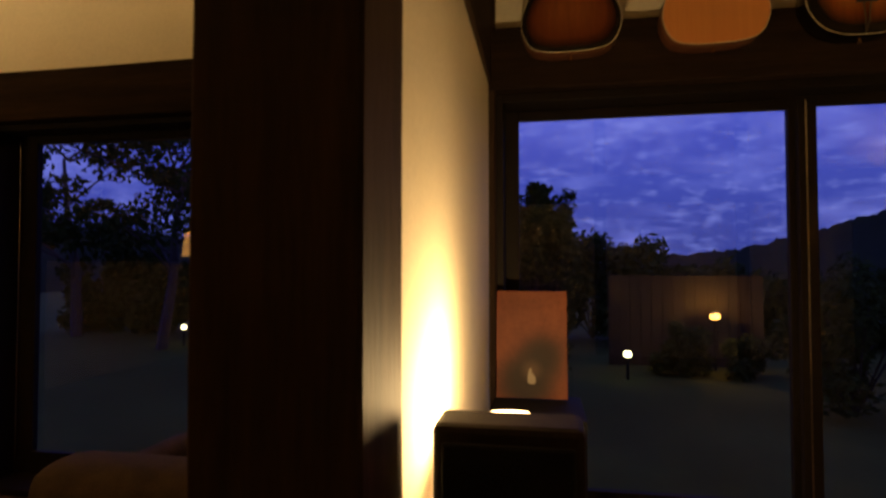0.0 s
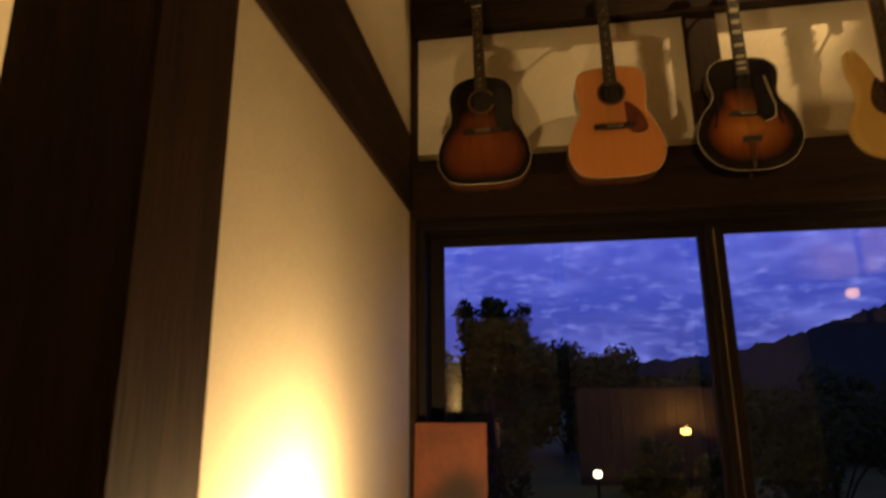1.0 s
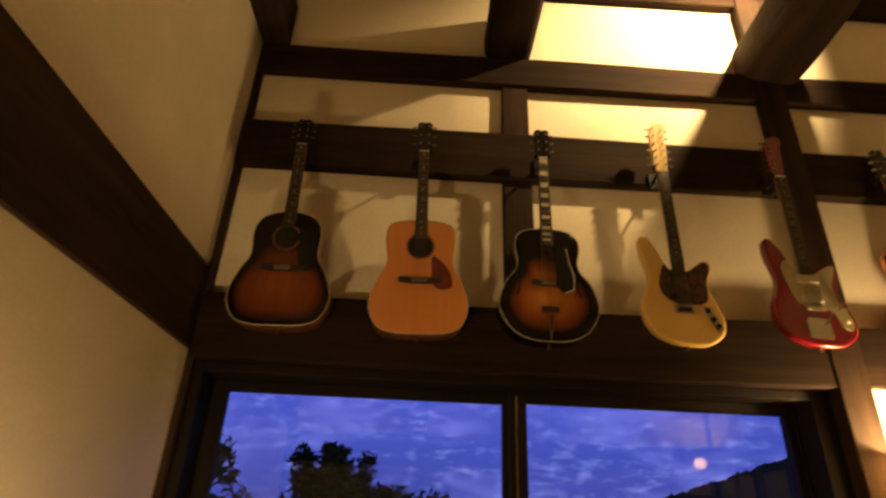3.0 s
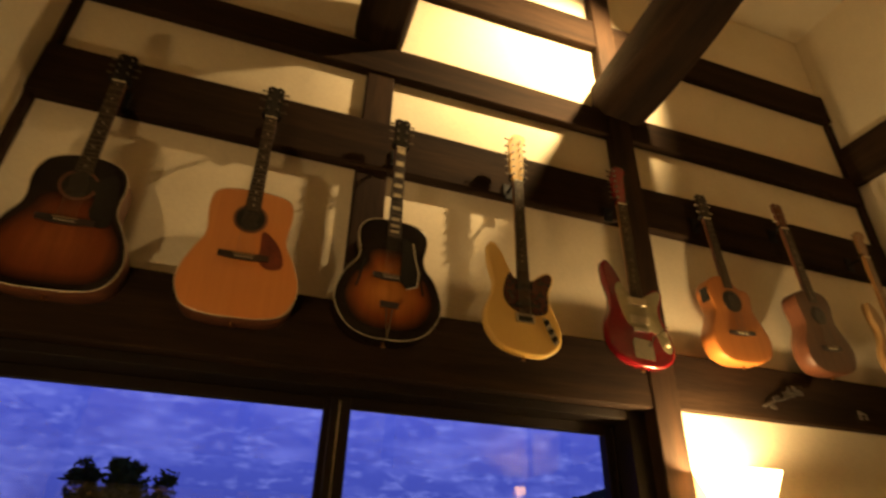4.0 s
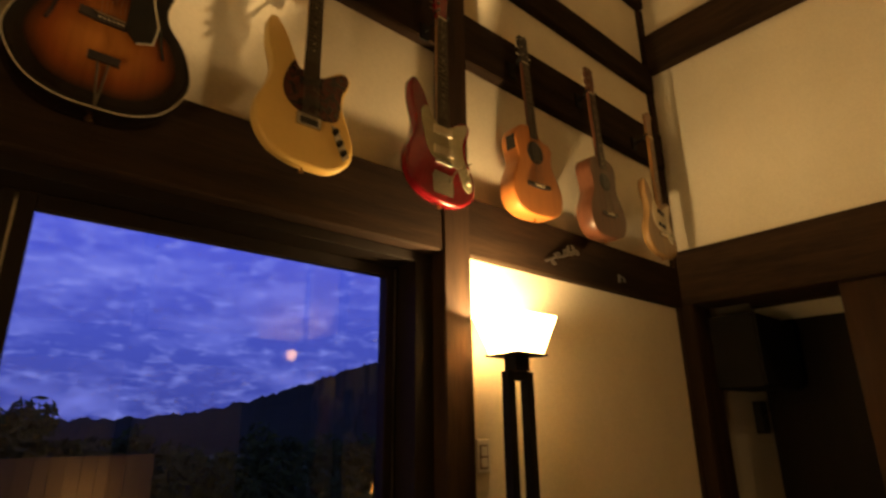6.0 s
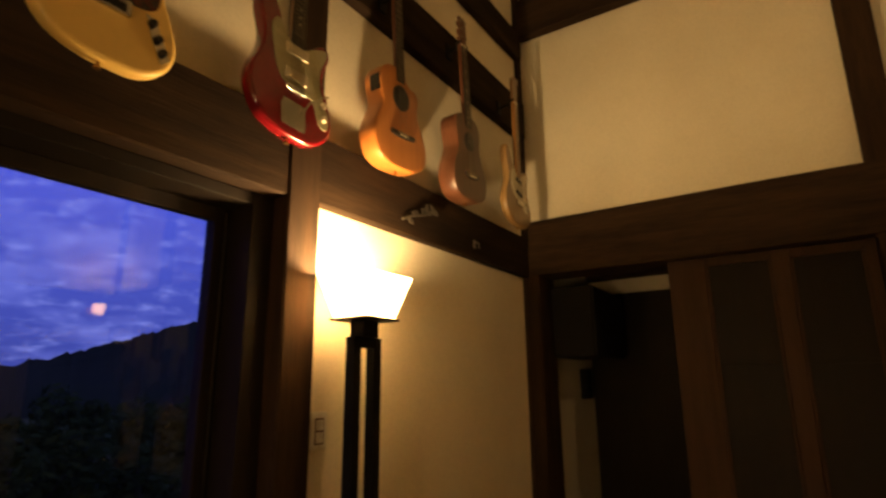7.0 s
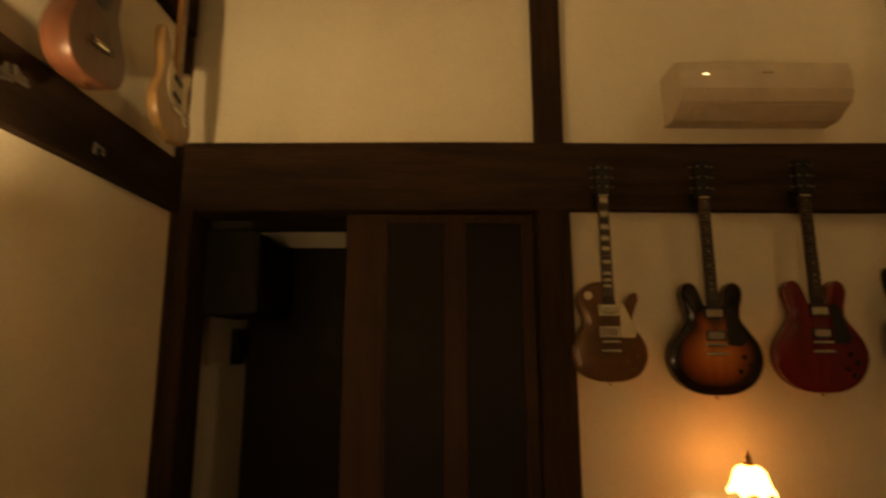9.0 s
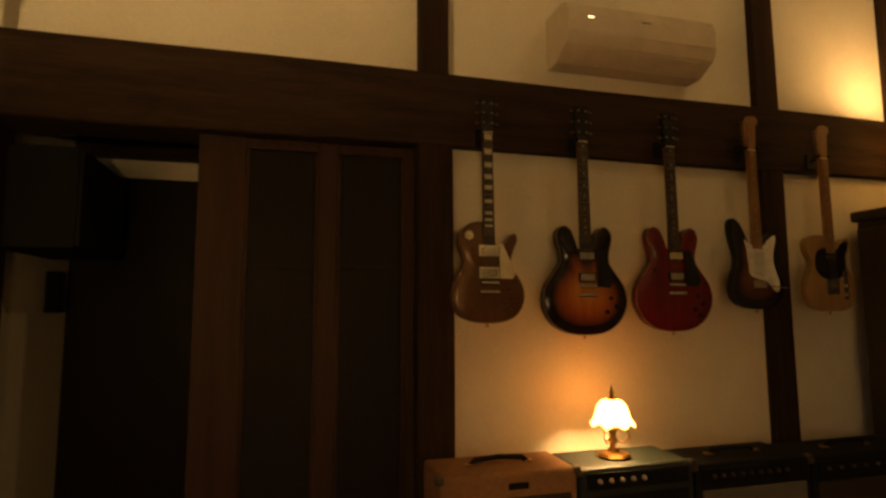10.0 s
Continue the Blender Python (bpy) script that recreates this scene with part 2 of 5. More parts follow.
def spline(pts, n=5, closed=True):
    out, c = [], len(pts)
    for i in range(c if closed else c - 1):
        p = [Vector(pts[(i + k) % c] if closed else pts[max(0, min(c - 1, i + k))]) for k in (-1, 0, 1, 2)]
        for s in range(n):
            t = s / n
            out.append(0.5 * (2 * p[1] + (p[2] - p[0]) * t + (2 * p[0] - 5 * p[1] + 4 * p[2] - p[3]) * t * t + (3 * p[1] - p[0] - 3 * p[2] + p[3]) * t ** 3))
    if not closed:
        out.append(Vector(pts[-1]))
    return out


def slab(bm, outline, y0, y1, mat=0, soft=0.0):
    """A flat piece: outline in x, z; from y0 (front) to y1."""
    rows = [(y0, soft), (y0 + soft, 0.0), (y1, 0.0)] if soft else [(y0, 0.0), (y1, 0.0)]
    c = sum((Vector(p) for p in outline), Vector((0, 0))) / len(outline)
    rings = []
    for y, ins in rows:
        ring = []
        for p in outline:
            p = Vector(p)
            d = p - c
            q = p - d.normalized() * ins if d.length > 1e-6 else p
            ring.append(bm.verts.new((q.x, y, q.y)))
        rings.append(ring)
    n = len(outline)
    for a, b in zip(rings, rings[1:]):
        for i in range(n):
            bm.faces.new((a[i], a[(i + 1) % n], b[(i + 1) % n], b[i])).material_index = mat
    for r in (rings[0], rings[-1]):
        bm.faces.new(r).material_index = mat
    return bm


# ---- structure ----
Y0, X1 = 2.50, 4.535          # faces of the timber on the window wall and the door wall
TOP = 5.0
BACK = -2.05


def struct(name, bm, mat, label, smooth=False):
    ob = part(name, bm, mat, None, "", smooth)
    return tagged(ob, label, name.split("_")[0], "", "structure")


def timber(name, x0, x1, y0, y1, z0, z1, axis, label="dark-stained square timber in a plaster wall", bevel=0.006):
    """A hewn timber with a slightly uneven run."""
    bm = B()
    n = 14
    lo, hi = {"x": (x0, x1), "y": (y0, y1), "z": (z0, z1)}[axis]
    rng = random.Random(int(abs(x0 * 131 + y0 * 57 + z0 * 997)))
    ph = [rng.uniform(0, 6) for _ in range(4)]
    rings = []
    for i in range(n + 1):
        s = lo + (hi - lo) * i / n
        w = 0.0025 * math.sin(s * 3.1 + ph[0])
        v = 0.0025 * math.sin(s * 2.3 + ph[1])
        if axis == "x":
            a0, a1, c0, c1 = y0 + w, y1, z0 + v, z1 + 0.003 * math.sin(s * 2.7 + ph[2])
            mk = lambda a, c: (s, a, c)
        elif axis == "y":
            a0, a1, c0, c1 = x0 + w * 0.4, x1 - w * 0.4, z0 + v, z1 + 0.003 * math.sin(s * 2.7 + ph[2])
            mk = lambda a, c: (a, s, c)
        else:
            a0, a1, c0, c1 = x0 + w, x1 + w, y0 + v * 0.5, y1 - v * 0.5
            mk = lambda a, c: (a, c, s)
        b = bevel
        loop = [(a0 + b, c0), (a1 - b, c0), (a1, c0 + b), (a1, c1 - b), (a1 - b, c1), (a0 + b, c1), (a0, c1 - b), (a0, c0 + b)]
        rings.append([bm.verts.new(mk(p, q)) for p, q in loop])
    for u, v in zip(rings, rings[1:]):
        for k in range(8):
            bm.faces.new((u[k], u[(k + 1) % 8], v[(k + 1) % 8], v[k]))
    bm.faces.new(rings[0])
    bm.faces.new(rings[-1])
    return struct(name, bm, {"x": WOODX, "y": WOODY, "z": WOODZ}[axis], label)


# floor and ceiling
bm = B()
box(bm, -4.4, 6.3, BACK - 0.2, 2.9, -0.2, -0.03)
struct("floor", bm, FLOOR, "dark oiled wooden floor of the room")
bm = B()
box(bm, -4.4, 6.2, BACK - 0.2, 2.9, TOP, TOP + 0.2)
struct("ceiling", bm, PLASTER, "cream plaster ceiling above the open timbers")

# window wall, north
PY0, PY1 = Y0 + 0.05, Y0 + 0.30
bm = B()
box(bm, -4.4, 4.75, PY0, PY1, 2.12, TOP)
box(bm, 2.72, 4.75, PY0, PY1, -0.03, 2.12)
box(bm, -0.9, 0.02, PY0, PY1, -0.03, 2.12)
box(bm, -4.4, -2.75, PY0, PY1, -0.03, 2.12)
struct("wall_north", bm, PLASTER, "cream plaster wall between dark timbers")
timber("beam_lintel_window", 0.0, 2.636, Y0, PY1 + 0.002, 1.925, 2.20, "x", "deep dark timber lintel over the wide window")
timber("beam_lintel_panel", 2.776, X1, Y0 + 0.012, PY1 - 0.01, 1.945, 2.195, "x", "deep dark timber rail above the plaster panel")
timber("beam_hanging_rail", 0.0, X1 + 0.01, Y0 - 0.004, PY1 - 0.01, 2.852, 3.11, "x", "wide dark timber rail that carries the guitars")
timber("beam_middle", 0.0, X1 + 0.02, Y0 + 0.003, PY1 - 0.01, 3.432, 3.62, "x", "dark horizontal timber high on the plaster wall")
timber("beam_upper", 0.0, X1 + 0.02, Y0 + 0.003, PY1 - 0.01, 4.13, 4.375, "x", "dark horizontal timber near the ceiling")
timber("post_window_jamb", 2.636, 2.776, Y0 - 0.008, PY1 - 0.015, -0.03, 4.9, "z", "dark square timber post beside the window")
timber("post_mid_low", 1.271, 1.412, Y0 + 0.015, PY1 - 0.02, 2.195, 2.857, "z", "short dark post between two rails")
timber("post_mid_high", 1.271, 1.407, Y0 + 0.015, PY1 - 0.02, 3.105, 3.437, "z", "short dark post between two rails")
timber("post_corner_west", -0.02, 0.026, Y0 + 0.012, PY1 - 0.03, -0.03, 4.9, "z", "dark corner post of the plaster wall")
timber("post_corner_east", X1 - 0.008, X1 + 0.045, Y0 + 0.02, PY1 - 0.03, -0.03, 4.12, "z", "narrow dark corner post")

# wing wall on the west of the guitar bay, with its big post
bm = B()
box(bm, -0.21, -0.004, 0.93, PY0 + 0.02, -0.03, TOP)
struct("wall_west_wing", bm, PLASTER, "cream plaster wing wall lit by the small lamp")
timber("post_wing", -0.235, 0.006, 0.733, 0.94, -0.03, 4.9, "z", "massive dark square post at the end of the wing wall")
timber("beam_wing", -0.22, 0.010, 0.94, Y0 + 0.004, 1.956, 2.32, "y", "deep dark timber rail along the wing wall")
timber("beam_wing_high", -0.2, 0.14, -1.9, Y0 + 0.01, 3.62, 3.90, "y", "dark timber high along the wing wall")

# lower hall behind the wing wall
timber("beam_lintel_hall", -4.3, -0.225, Y0 + 0.002, PY1 + 0.002, 1.905, 2.168, "x", "dark timber lintel over the hall window")
timber("post_hall", -2.87, -2.69, Y0 - 0.01, PY1 - 0.01, -0.03, 4.9, "z", "dark square post beside the hall window")
timber("post_hall_inner", -0.93, -0.80, Y0 - 0.01, PY1 - 0.01, -0.03, 1.905, "z", "dark square post beside the hall window")

# east wall with its opening
PX0, PX1 = X1 + 0.05, X1 + 0.23
bm = B()
box(bm, PX0, PX1, BACK, 0.74, -0.03, 2.10)
box(bm, PX0, PX1, BACK, PY0 + 0.02, 2.10, TOP)
struct("wall_east", bm, PLASTER, "cream plaster wall between dark timbers")
timber("beam_lintel_east", X1, PX1 + 0.004, BACK, Y0 + 0.01, 1.958, 2.298, "y", "deep dark timber lintel along the door wall")
timber("beam_high_east", X1 - 0.02, PX1 + 0.004, BACK, Y0 + 0.01, 3.578, 3.87, "y", "dark timber high on the door wall")
timber("post_door", X1 - 0.004, PX1 + 0.006, 0.660, 0.825, -0.03, 1.96, "z", "dark square post beside the sliding doors")
timber("post_door_upper", X1 + 0.004, PX1, 0.676, 0.818, 2.295, 3.583, "z", "dark post in the upper plaster wall")
timber("post_east_low", X1 + 0.004, PX1, -1.19, -1.042, -0.03, 1.96, "z", "dark square post in the plaster wall")
timber("post_east_high", X1 + 0.004, PX1, -1.187, -1.045, 2.295, 3.583, "z", "dark post in the upper plaster wall")
timber("post_east_corner", X1 + 0.004, PX1, BACK, BACK + 0.05, -0.03, 4.9, "z", "narrow dark corner post")
timber("post_opening", X1 - 0.002, PX1 + 0.006, 2.452, Y0 + 0.022, -0.03, 1.96, "z", "dark post at the edge of the open doorway")

# south and west walls close the place
bm = B()
box(bm, -4.4, PX0 + 0.01, BACK - 0.2, BACK, -0.03, TOP)
struct("wall_south", bm, PLASTER, "cream plaster wall behind the room")
timber("beam_lintel_south", -4.3, X1 + 0.02, BACK, BACK + 0.045, 1.958, 2.298, "x", "dark timber rail along the plaster wall")
timber("beam_high_south", -4.3, X1 + 0.02, BACK, BACK + 0.05, 3.578, 3.87, "x", "dark timber high on the plaster wall")
for n, x in enumerate((-2.6, -0.9, 0.9, 2.6)):
    timber("post_south_%d" % (n + 1), x, x + 0.14, BACK, BACK + 0.04, -0.03, 4.9, "z", "dark post in the plaster wall")
# unseen panels, added to dim the lit wall's reflection in the hall window
bm = B()
for i in range(4):
    box(bm, -4.399, -4.37, BACK + 0.06 + i * 1.08, BACK + 1.10 + i * 1.08, 1.2, 3.4, 0.004)
struct("panel_west", bm, DOORPANEL, "unseen dark panels added to dim the hall wall's reflection in the window")
bm = B()
box(bm, -4.6, -4.4, BACK - 0.2, 2.9, -0.03, TOP)
struct("wall_west", bm, PLASTER, "cream plaster wall at the far side of the hall")

# room behind the doorway
struct("wall_passage_north", box(B(), PX1, 6.0, Y0, Y0 + 0.2, -0.03, 2.6), PLASTER, "dim cream plaster wall of the passage")
struct("wall_passage_end", box(B(), 5.60, 5.8, 0.32, Y0, -0.03, 2.6), PLASTER, "dim cream plaster wall at the passage end")
struct("wall_passage_south", box(B(), PX1, 6.0, 0.2, 0.32, -0.03, 2.6), PLASTER, "dim cream plaster wall of the passage")
struct("ceiling_passage", box(B(), PX1, 6.0, 0.2, Y0 + 0.2, 2.6, 2.7), PLASTER, "dim plaster ceiling of the passage")
bm = B()
box(bm, 5.54, 5.598, 0.4, Y0 - 0.004, -0.03, 1.955, 0.004)
struct("door_passage", bm, DOORPANEL, "dark closed wooden door at the end of the passage")
timber("beam_passage", 5.52, 5.598, 0.33, Y0 - 0.004, 2.07, 2.42, "y", "dark timber above the passage door")


# great tie beams across the room
def log_beam(name, path, half_w, half_h, label):
    bm = B()
    rings = []
    pts = spline([Vector(p) for p in path], 8, closed=False)
    n = 16
    for i, p in enumerate(pts):
        ring = []
        for k in range(n):
            a = 2 * math.pi * k / n
            c, s = math.cos(a), math.sin(a)
            q = Vector((math.copysign(abs(c) ** 0.62, c) * half_w, 0, math.copysign(abs(s) ** 0.62, s) * half_h))
            q *= 1 + 0.09 * noise.noise(Vector((c * 1.3, p.y * 1.1 + half_w * 9, s * 1.3)))
            ring.append(bm.verts.new(p + q))
        rings.append(ring)
    for u, v in zip(rings, rings[1:]):
        for k in range(n):
            bm.faces.new((u[k], u[(k + 1) % n], v[(k + 1) % n], v[k]))
    bm.faces.new(rings[0])
    bm.faces.new(rings[-1])
    return struct(name, bm, LOG, label, True)


log_beam("beam_tie_crooked", [(2.74, 2.56, 3.72), (2.74, 2.3, 3.73), (2.73, 1.9, 3.76), (2.70, 1.4, 3.82), (2.72, 0.6, 3.87), (2.72, -0.6, 3.86), (2.70, -2.04, 3.84)], 0.165, 0.17, "thick crooked smoke-darkened log tie beam")
log_beam("beam_tie_straight", [(1.31, 2.56, 3.78), (1.31, 2.0, 3.78), (1.31, 1.0, 3.79), (1.31, -2.04, 3.79)], 0.133, 0.17, "thick smoke-darkened log tie beam")


# ---- windows and doors ----
def sash(parent, x0, x1, z0, z1, y, stile, bottom, name="sash"):
    """One sliding sash: four bars and a pane."""
    s = new(name)
    s.parent = parent
    d = 0.035
    for nm, b in (("stile", (x0, x0 + stile, z0, z1)), ("stile", (x1 - stile, x1, z0, z1)),
                  ("rail", (x0 + stile, x1 - stile, z1 - 0.045, z1)), ("rail", (x0 + stile, x1 - stile, z0, z0 + bottom))):
        part(nm, box(B(), b[0], b[1], y - d / 2, y + d / 2, b[2], b[3], 0.003), FRAME, s)
    p = part("pane", box(B(), x0 + stile - 0.004, x1 - stile + 0.004, y - 0.003, y + 0.003, z0 + bottom - 0.004, z1 - 0.041), GLASS, s, "clear glass pane with lamp reflections")
    p.visible_shadow = False
    return s


win = tagged(new("window_1"), "wide two-leaf sliding window in blackened timber", "window", "", "structure")
for nm, b in (("window_frame", (0.022, 0.058, Y0 + 0.06, PY1, 0.0, 1.925)), ("window_frame", (2.55, 2.635, Y0 + 0.06, PY1, 0.0, 1.925)),
              ("window_frame", (0.058, 2.55, Y0 + 0.06, PY1, 1.885, 1.924)), ("window_sill", (0.041, 2.635, Y0 - 0.02, PY1, -0.03, 0.03))):
    part(nm, box(B(), *b, 0.003), FRAME, win)
sash(win, 0.047, 1.360, 0.031, 1.884, 2.728, 0.074, 0.10)
sash(win, 1.310, 2.571, 0.031, 1.884, 2.688, 0.074, 0.10)
part("weather_strip", box(B(), 2.530, 2.535, 2.664, 2.668, 0.05, 1.87), FRETM, win, "thin grey metal strip on the closing stile")
part("weather_strip", box(B(), 1.336, 1.342, 2.665, 2.669, 0.05, 1.87), CHROME, win, "thin bright metal strip on the meeting stile")

win = tagged(new("window_2"), "tall sliding window of the hall in blackened timber", "window", "", "structure")
for nm, b in (("window_frame", (-2.689, -2.62, Y0 + 0.03, PY1, 0.0, 1.904)), ("window_frame", (-2.62, -0.932, Y0 + 0.06, PY1, 1.872, 1.904)), ("window_sill", (-2.62, -0.932, Y0 - 0.02, PY1, -0.03, 0.03))):
    part(nm, box(B(), *b, 0.003), FRAME, win)
sash(win, -2.619, -0.934, 0.031, 1.871, 2.70, 0.115, 0.12)
part("pull_bar", box(B(), -2.60, -2.588, 2.66, 2.68, 0.12, 1.80, 0.002), CHROME, win, "slim metal pull bar down the stile")

# sliding doors on the east side
doors = tagged(new("sliding_door"), "brown timber sliding door with two dark panels", "sliding door", "", "structure")
X = X1 + 0.06
for nm, b in (("stile", (1.545, 1.73)), ("stile", (1.168, 1.247)), ("stile", (0.826, 0.872))):
    part(nm, box(B(), X, X + 0.035, b[0], b[1], 0.0, 1.955, 0.004), DOORWOOD, doors)
for y0, y1 in ((1.247, 1.545), (0.872, 1.168)):
    part("top_rail", box(B(), X + 0.002, X + 0.034, y0, y1, 1.908, 1.953, 0.003), DOORWOOD, doors)
    part("bottom_rail", box(B(), X + 0.002, X + 0.034, y0, y1, 0.0, 0.14, 0.003), DOORWOOD, doors)
    part("middle_rail", box(B(), X + 0.010, X + 0.03, y0, y1, 1.40, 1.418, 0.002), DOORPANEL, doors)
    part("panel", box(B(), X + 0.014, X + 0.026, y0, y1, 0.14, 1.908), DOORPANEL, doors, "dark glossy panel")
    part("door_edge", box(B(), X + 0.002, X + 0.012, y0 + 0.001, y0 + 0.014, 0.141, 1.907, 0.002), DOORWOOD, doors)
    part("door_edge", box(B(), X + 0.002, X + 0.012, y1 - 0.014, y1 - 0.001, 0.141, 1.907, 0.002), DOORWOOD, doors)

# floor boards near the camera
for i in range(44):
    y = BACK + 0.005 + i * 0.105
    part("floor_board", box(B(), -4.38, 4.53, y, y + 0.101, -0.03, 0.0 - 0.001 * (i % 3), 0.0015), FLOOR, bpy.data.objects["floor"])


# ---- guitars ----
def mirror(half):
    return list(half) + [(-x, z) for x, z in reversed(half[1:-1])]


DREAD = mirror([(0, 0), (0.09, 0.003), (0.16, 0.025), (0.195, 0.09), (0.196, 0.155), (0.168, 0.235), (0.142, 0.285), (0.138, 0.33), (0.146, 0.39), (0.144, 0.45), (0.122, 0.487), (0.06, 0.502), (0, 0.505)])
SLOPE = mirror([(0, 0), (0.09, 0.003), (0.16, 0.025), (0.198, 0.09), (0.199, 0.155), (0.170, 0.235), (0.142, 0.285), (0.136, 0.33), (0.142, 0.39), (0.134, 0.44), (0.105, 0.48), (0.05, 0.502), (0, 0.506)])
ARCH = mirror([(0, 0), (0.08, 0.006), (0.15, 0.04), (0.197, 0.11), (0.203, 0.17), (0.176, 0.25), (0.138, 0.30), (0.126, 0.345), (0.138, 0.405), (0.132, 0.455), (0.095, 0.49), (0.04, 0.50), (0, 0.50)])
NYLON = [(0, 0), (0.09, 0.006), (0.155, 0.04), (0.18, 0.10), (0.172, 0.165), (0.138, 0.235), (0.122, 0.28), (0.128, 0.33), (0.135, 0.36), (0.115, 0.392), (0.075, 0.40), (0.045, 0.425), (0.03, 0.462), (-0.03, 0.468),
         (-0.09, 0.455), (-0.128, 0.41), (-0.136, 0.36), (-0.122, 0.28), (-0.138, 0.235), (-0.172, 0.165), (-0.18, 0.10), (-0.155, 0.04), (-0.09, 0.006)]
PARLOR = mirror([(0, 0), (0.07, 0.004), (0.125, 0.03), (0.152, 0.09), (0.146, 0.15), (0.115, 0.215), (0.10, 0.255), (0.105, 0.31), (0.112, 0.35), (0.10, 0.395), (0.06, 0.42), (0, 0.425)])
OFFSET = [(0.03, 0.0), (0.095, 0.006), (0.15, 0.045), (0.165, 0.105), (0.142, 0.18), (0.120, 0.235), (0.124, 0.285), (0.142, 0.335), (0.138, 0.365), (0.110, 0.372), (0.070, 0.345), (0.042, 0.325), (0.0, 0.322), (-0.040, 0.332),
          (-0.065, 0.375), (-0.092, 0.435), (-0.125, 0.478), (-0.148, 0.462), (-0.146, 0.39), (-0.126, 0.31), (-0.134, 0.245), (-0.163, 0.175), (-0.162, 0.105), (-0.12, 0.04), (-0.05, 0.008)]
SEMI = mirror([(0, 0), (0.09, 0.010), (0.165, 0.055), (0.203, 0.13), (0.194, 0.205), (0.150, 0.272), (0.120, 0.318), (0.121, 0.365), (0.133, 0.410), (0.135, 0.442), (0.122, 0.468), (0.098, 0.479), (0.074, 0.470), (0.058, 0.446), (0.051, 0.412), (0.045, 0.388), (0.028, 0.378), (0, 0.376)])
SINGLE = [(0, 0), (0.07, 0.006), (0.13, 0.035), (0.163, 0.095), (0.158, 0.16), (0.120, 0.225), (0.104, 0.27), (0.118, 0.32), (0.134, 0.36), (0.126, 0.388), (0.100, 0.378), (0.068, 0.338), (0.042, 0.325), (0.030, 0.36), (0.026, 0.42),
          (-0.02, 0.436), (-0.08, 0.428), (-0.122, 0.392), (-0.134, 0.345), (-0.114, 0.285), (-0.110, 0.25), (-0.130, 0.21), (-0.160, 0.15), (-0.161, 0.09), (-0.13, 0.035), (-0.07, 0.006)]
DOUBLE = [(0, 0), (0.08, 0.008), (0.14, 0.045), (0.160, 0.105), (0.142, 0.175), (0.118, 0.225), (0.118, 0.275), (0.136, 0.33), (0.136, 0.375), (0.112, 0.392), (0.082, 0.365), (0.050, 0.325), (0.0, 0.318), (-0.045, 0.330),
          (-0.068, 0.375), (-0.098, 0.43), (-0.132, 0.452), (-0.150, 0.42), (-0.140, 0.34), (-0.118, 0.27), (-0.122, 0.215), (-0.148, 0.16), (-0.160, 0.10), (-0.14, 0.04), (-0.08, 0.008)]
PLANK = [(0, 0), (0.08, 0.004), (0.135, 0.03), (0.160, 0.09), (0.155, 0.155), (0.122, 0.215), (0.110, 0.255), (0.122, 0.305), (0.138, 0.345), (0.128, 0.382), (0.095, 0.375), (0.062, 0.335), (0.040, 0.322), (0.030, 0.36), (0.026, 0.392),
         (-0.04, 0.395), (-0.10, 0.392), (-0.142, 0.365), (-0.146, 0.315), (-0.116, 0.255), (-0.122, 0.215), (-0.155, 0.155), (-0.160, 0.09), (-0.135, 0.03), (-0.08, 0.004)]


def body_mesh(outline, depth, soft, crown=0.0, centre=(0, 0.2)):
    """Body with a rounded rim; the top carries how far inside the rim each point lies."""
    pts = spline([Vector(p) for p in outline], 4)
    c = Vector(centre)
    bm = bmesh.new()
    lay = bm.verts.layers.float.new("inside")
    rows = [(1 - 0.5 * soft / 0.15, 0.0), (1.0, -soft), (1.0, -depth + soft), (1 - 0.3 * soft / 0.15, -depth + 0.3 * soft), (1 - soft / 0.15, -depth)]
    tops = [0.93, 0.87, 0.8, 0.7, 0.58, 0.4, 0.2]
    rings = []
    for s, y in rows + [(t, -depth - crown * (1 - t ** 4)) for t in tops]:
        ring = []
        for p in pts:
            q = c + (p - c) * s
            v = bm.verts.new((q.x, y, q.y))
            v[lay] = 1 - s
            ring.append(v)
        rings.append(ring)
    n = len(pts)
    for k, (a, b) in enumerate(zip(rings, rings[1:])):
        for i in range(n):
            f = bm.faces.new((a[i], a[(i + 1) % n], b[(i + 1) % n], b[i]))
            f.material_index = 0 if k >= 2 + (depth > 0.08) else 1
            f.smooth = True
    mid = bm.verts.new((c.x, -depth - crown, c.y))
    mid[lay] = 1
    for i in range(n):
        f = bm.faces.new((rings[-1][i], rings[-1][(i + 1) % n], mid))
        f.smooth = True
    bm.faces.new(rings[0]).material_index = 1
    return bm


def tuners(head, z0, dz, count, sides, half, y, mat, knob):
    for s in sides:
        for i in range(count):
            z = z0 + dz * i
            bm = lathe(B(), [(0.0025, 0), (0.0025, 0.014)], 8, pose(s * (half - 0.002), y, z, 0, 90 * s, 0))
            x = s * (half + 0.016)
            box(bm, x - 0.006, x + 0.006, y - 0.003, y + 0.003, z - 0.005, z + 0.005, 0.0025)
            part("tuner", bm, knob, head)
            part("post", lathe(B(), [(0.004, 0), (0.004, 0.01)], 8, pose(s * (half - 0.014), y - 0.008, z, 90, 0, 0)), mat, head)


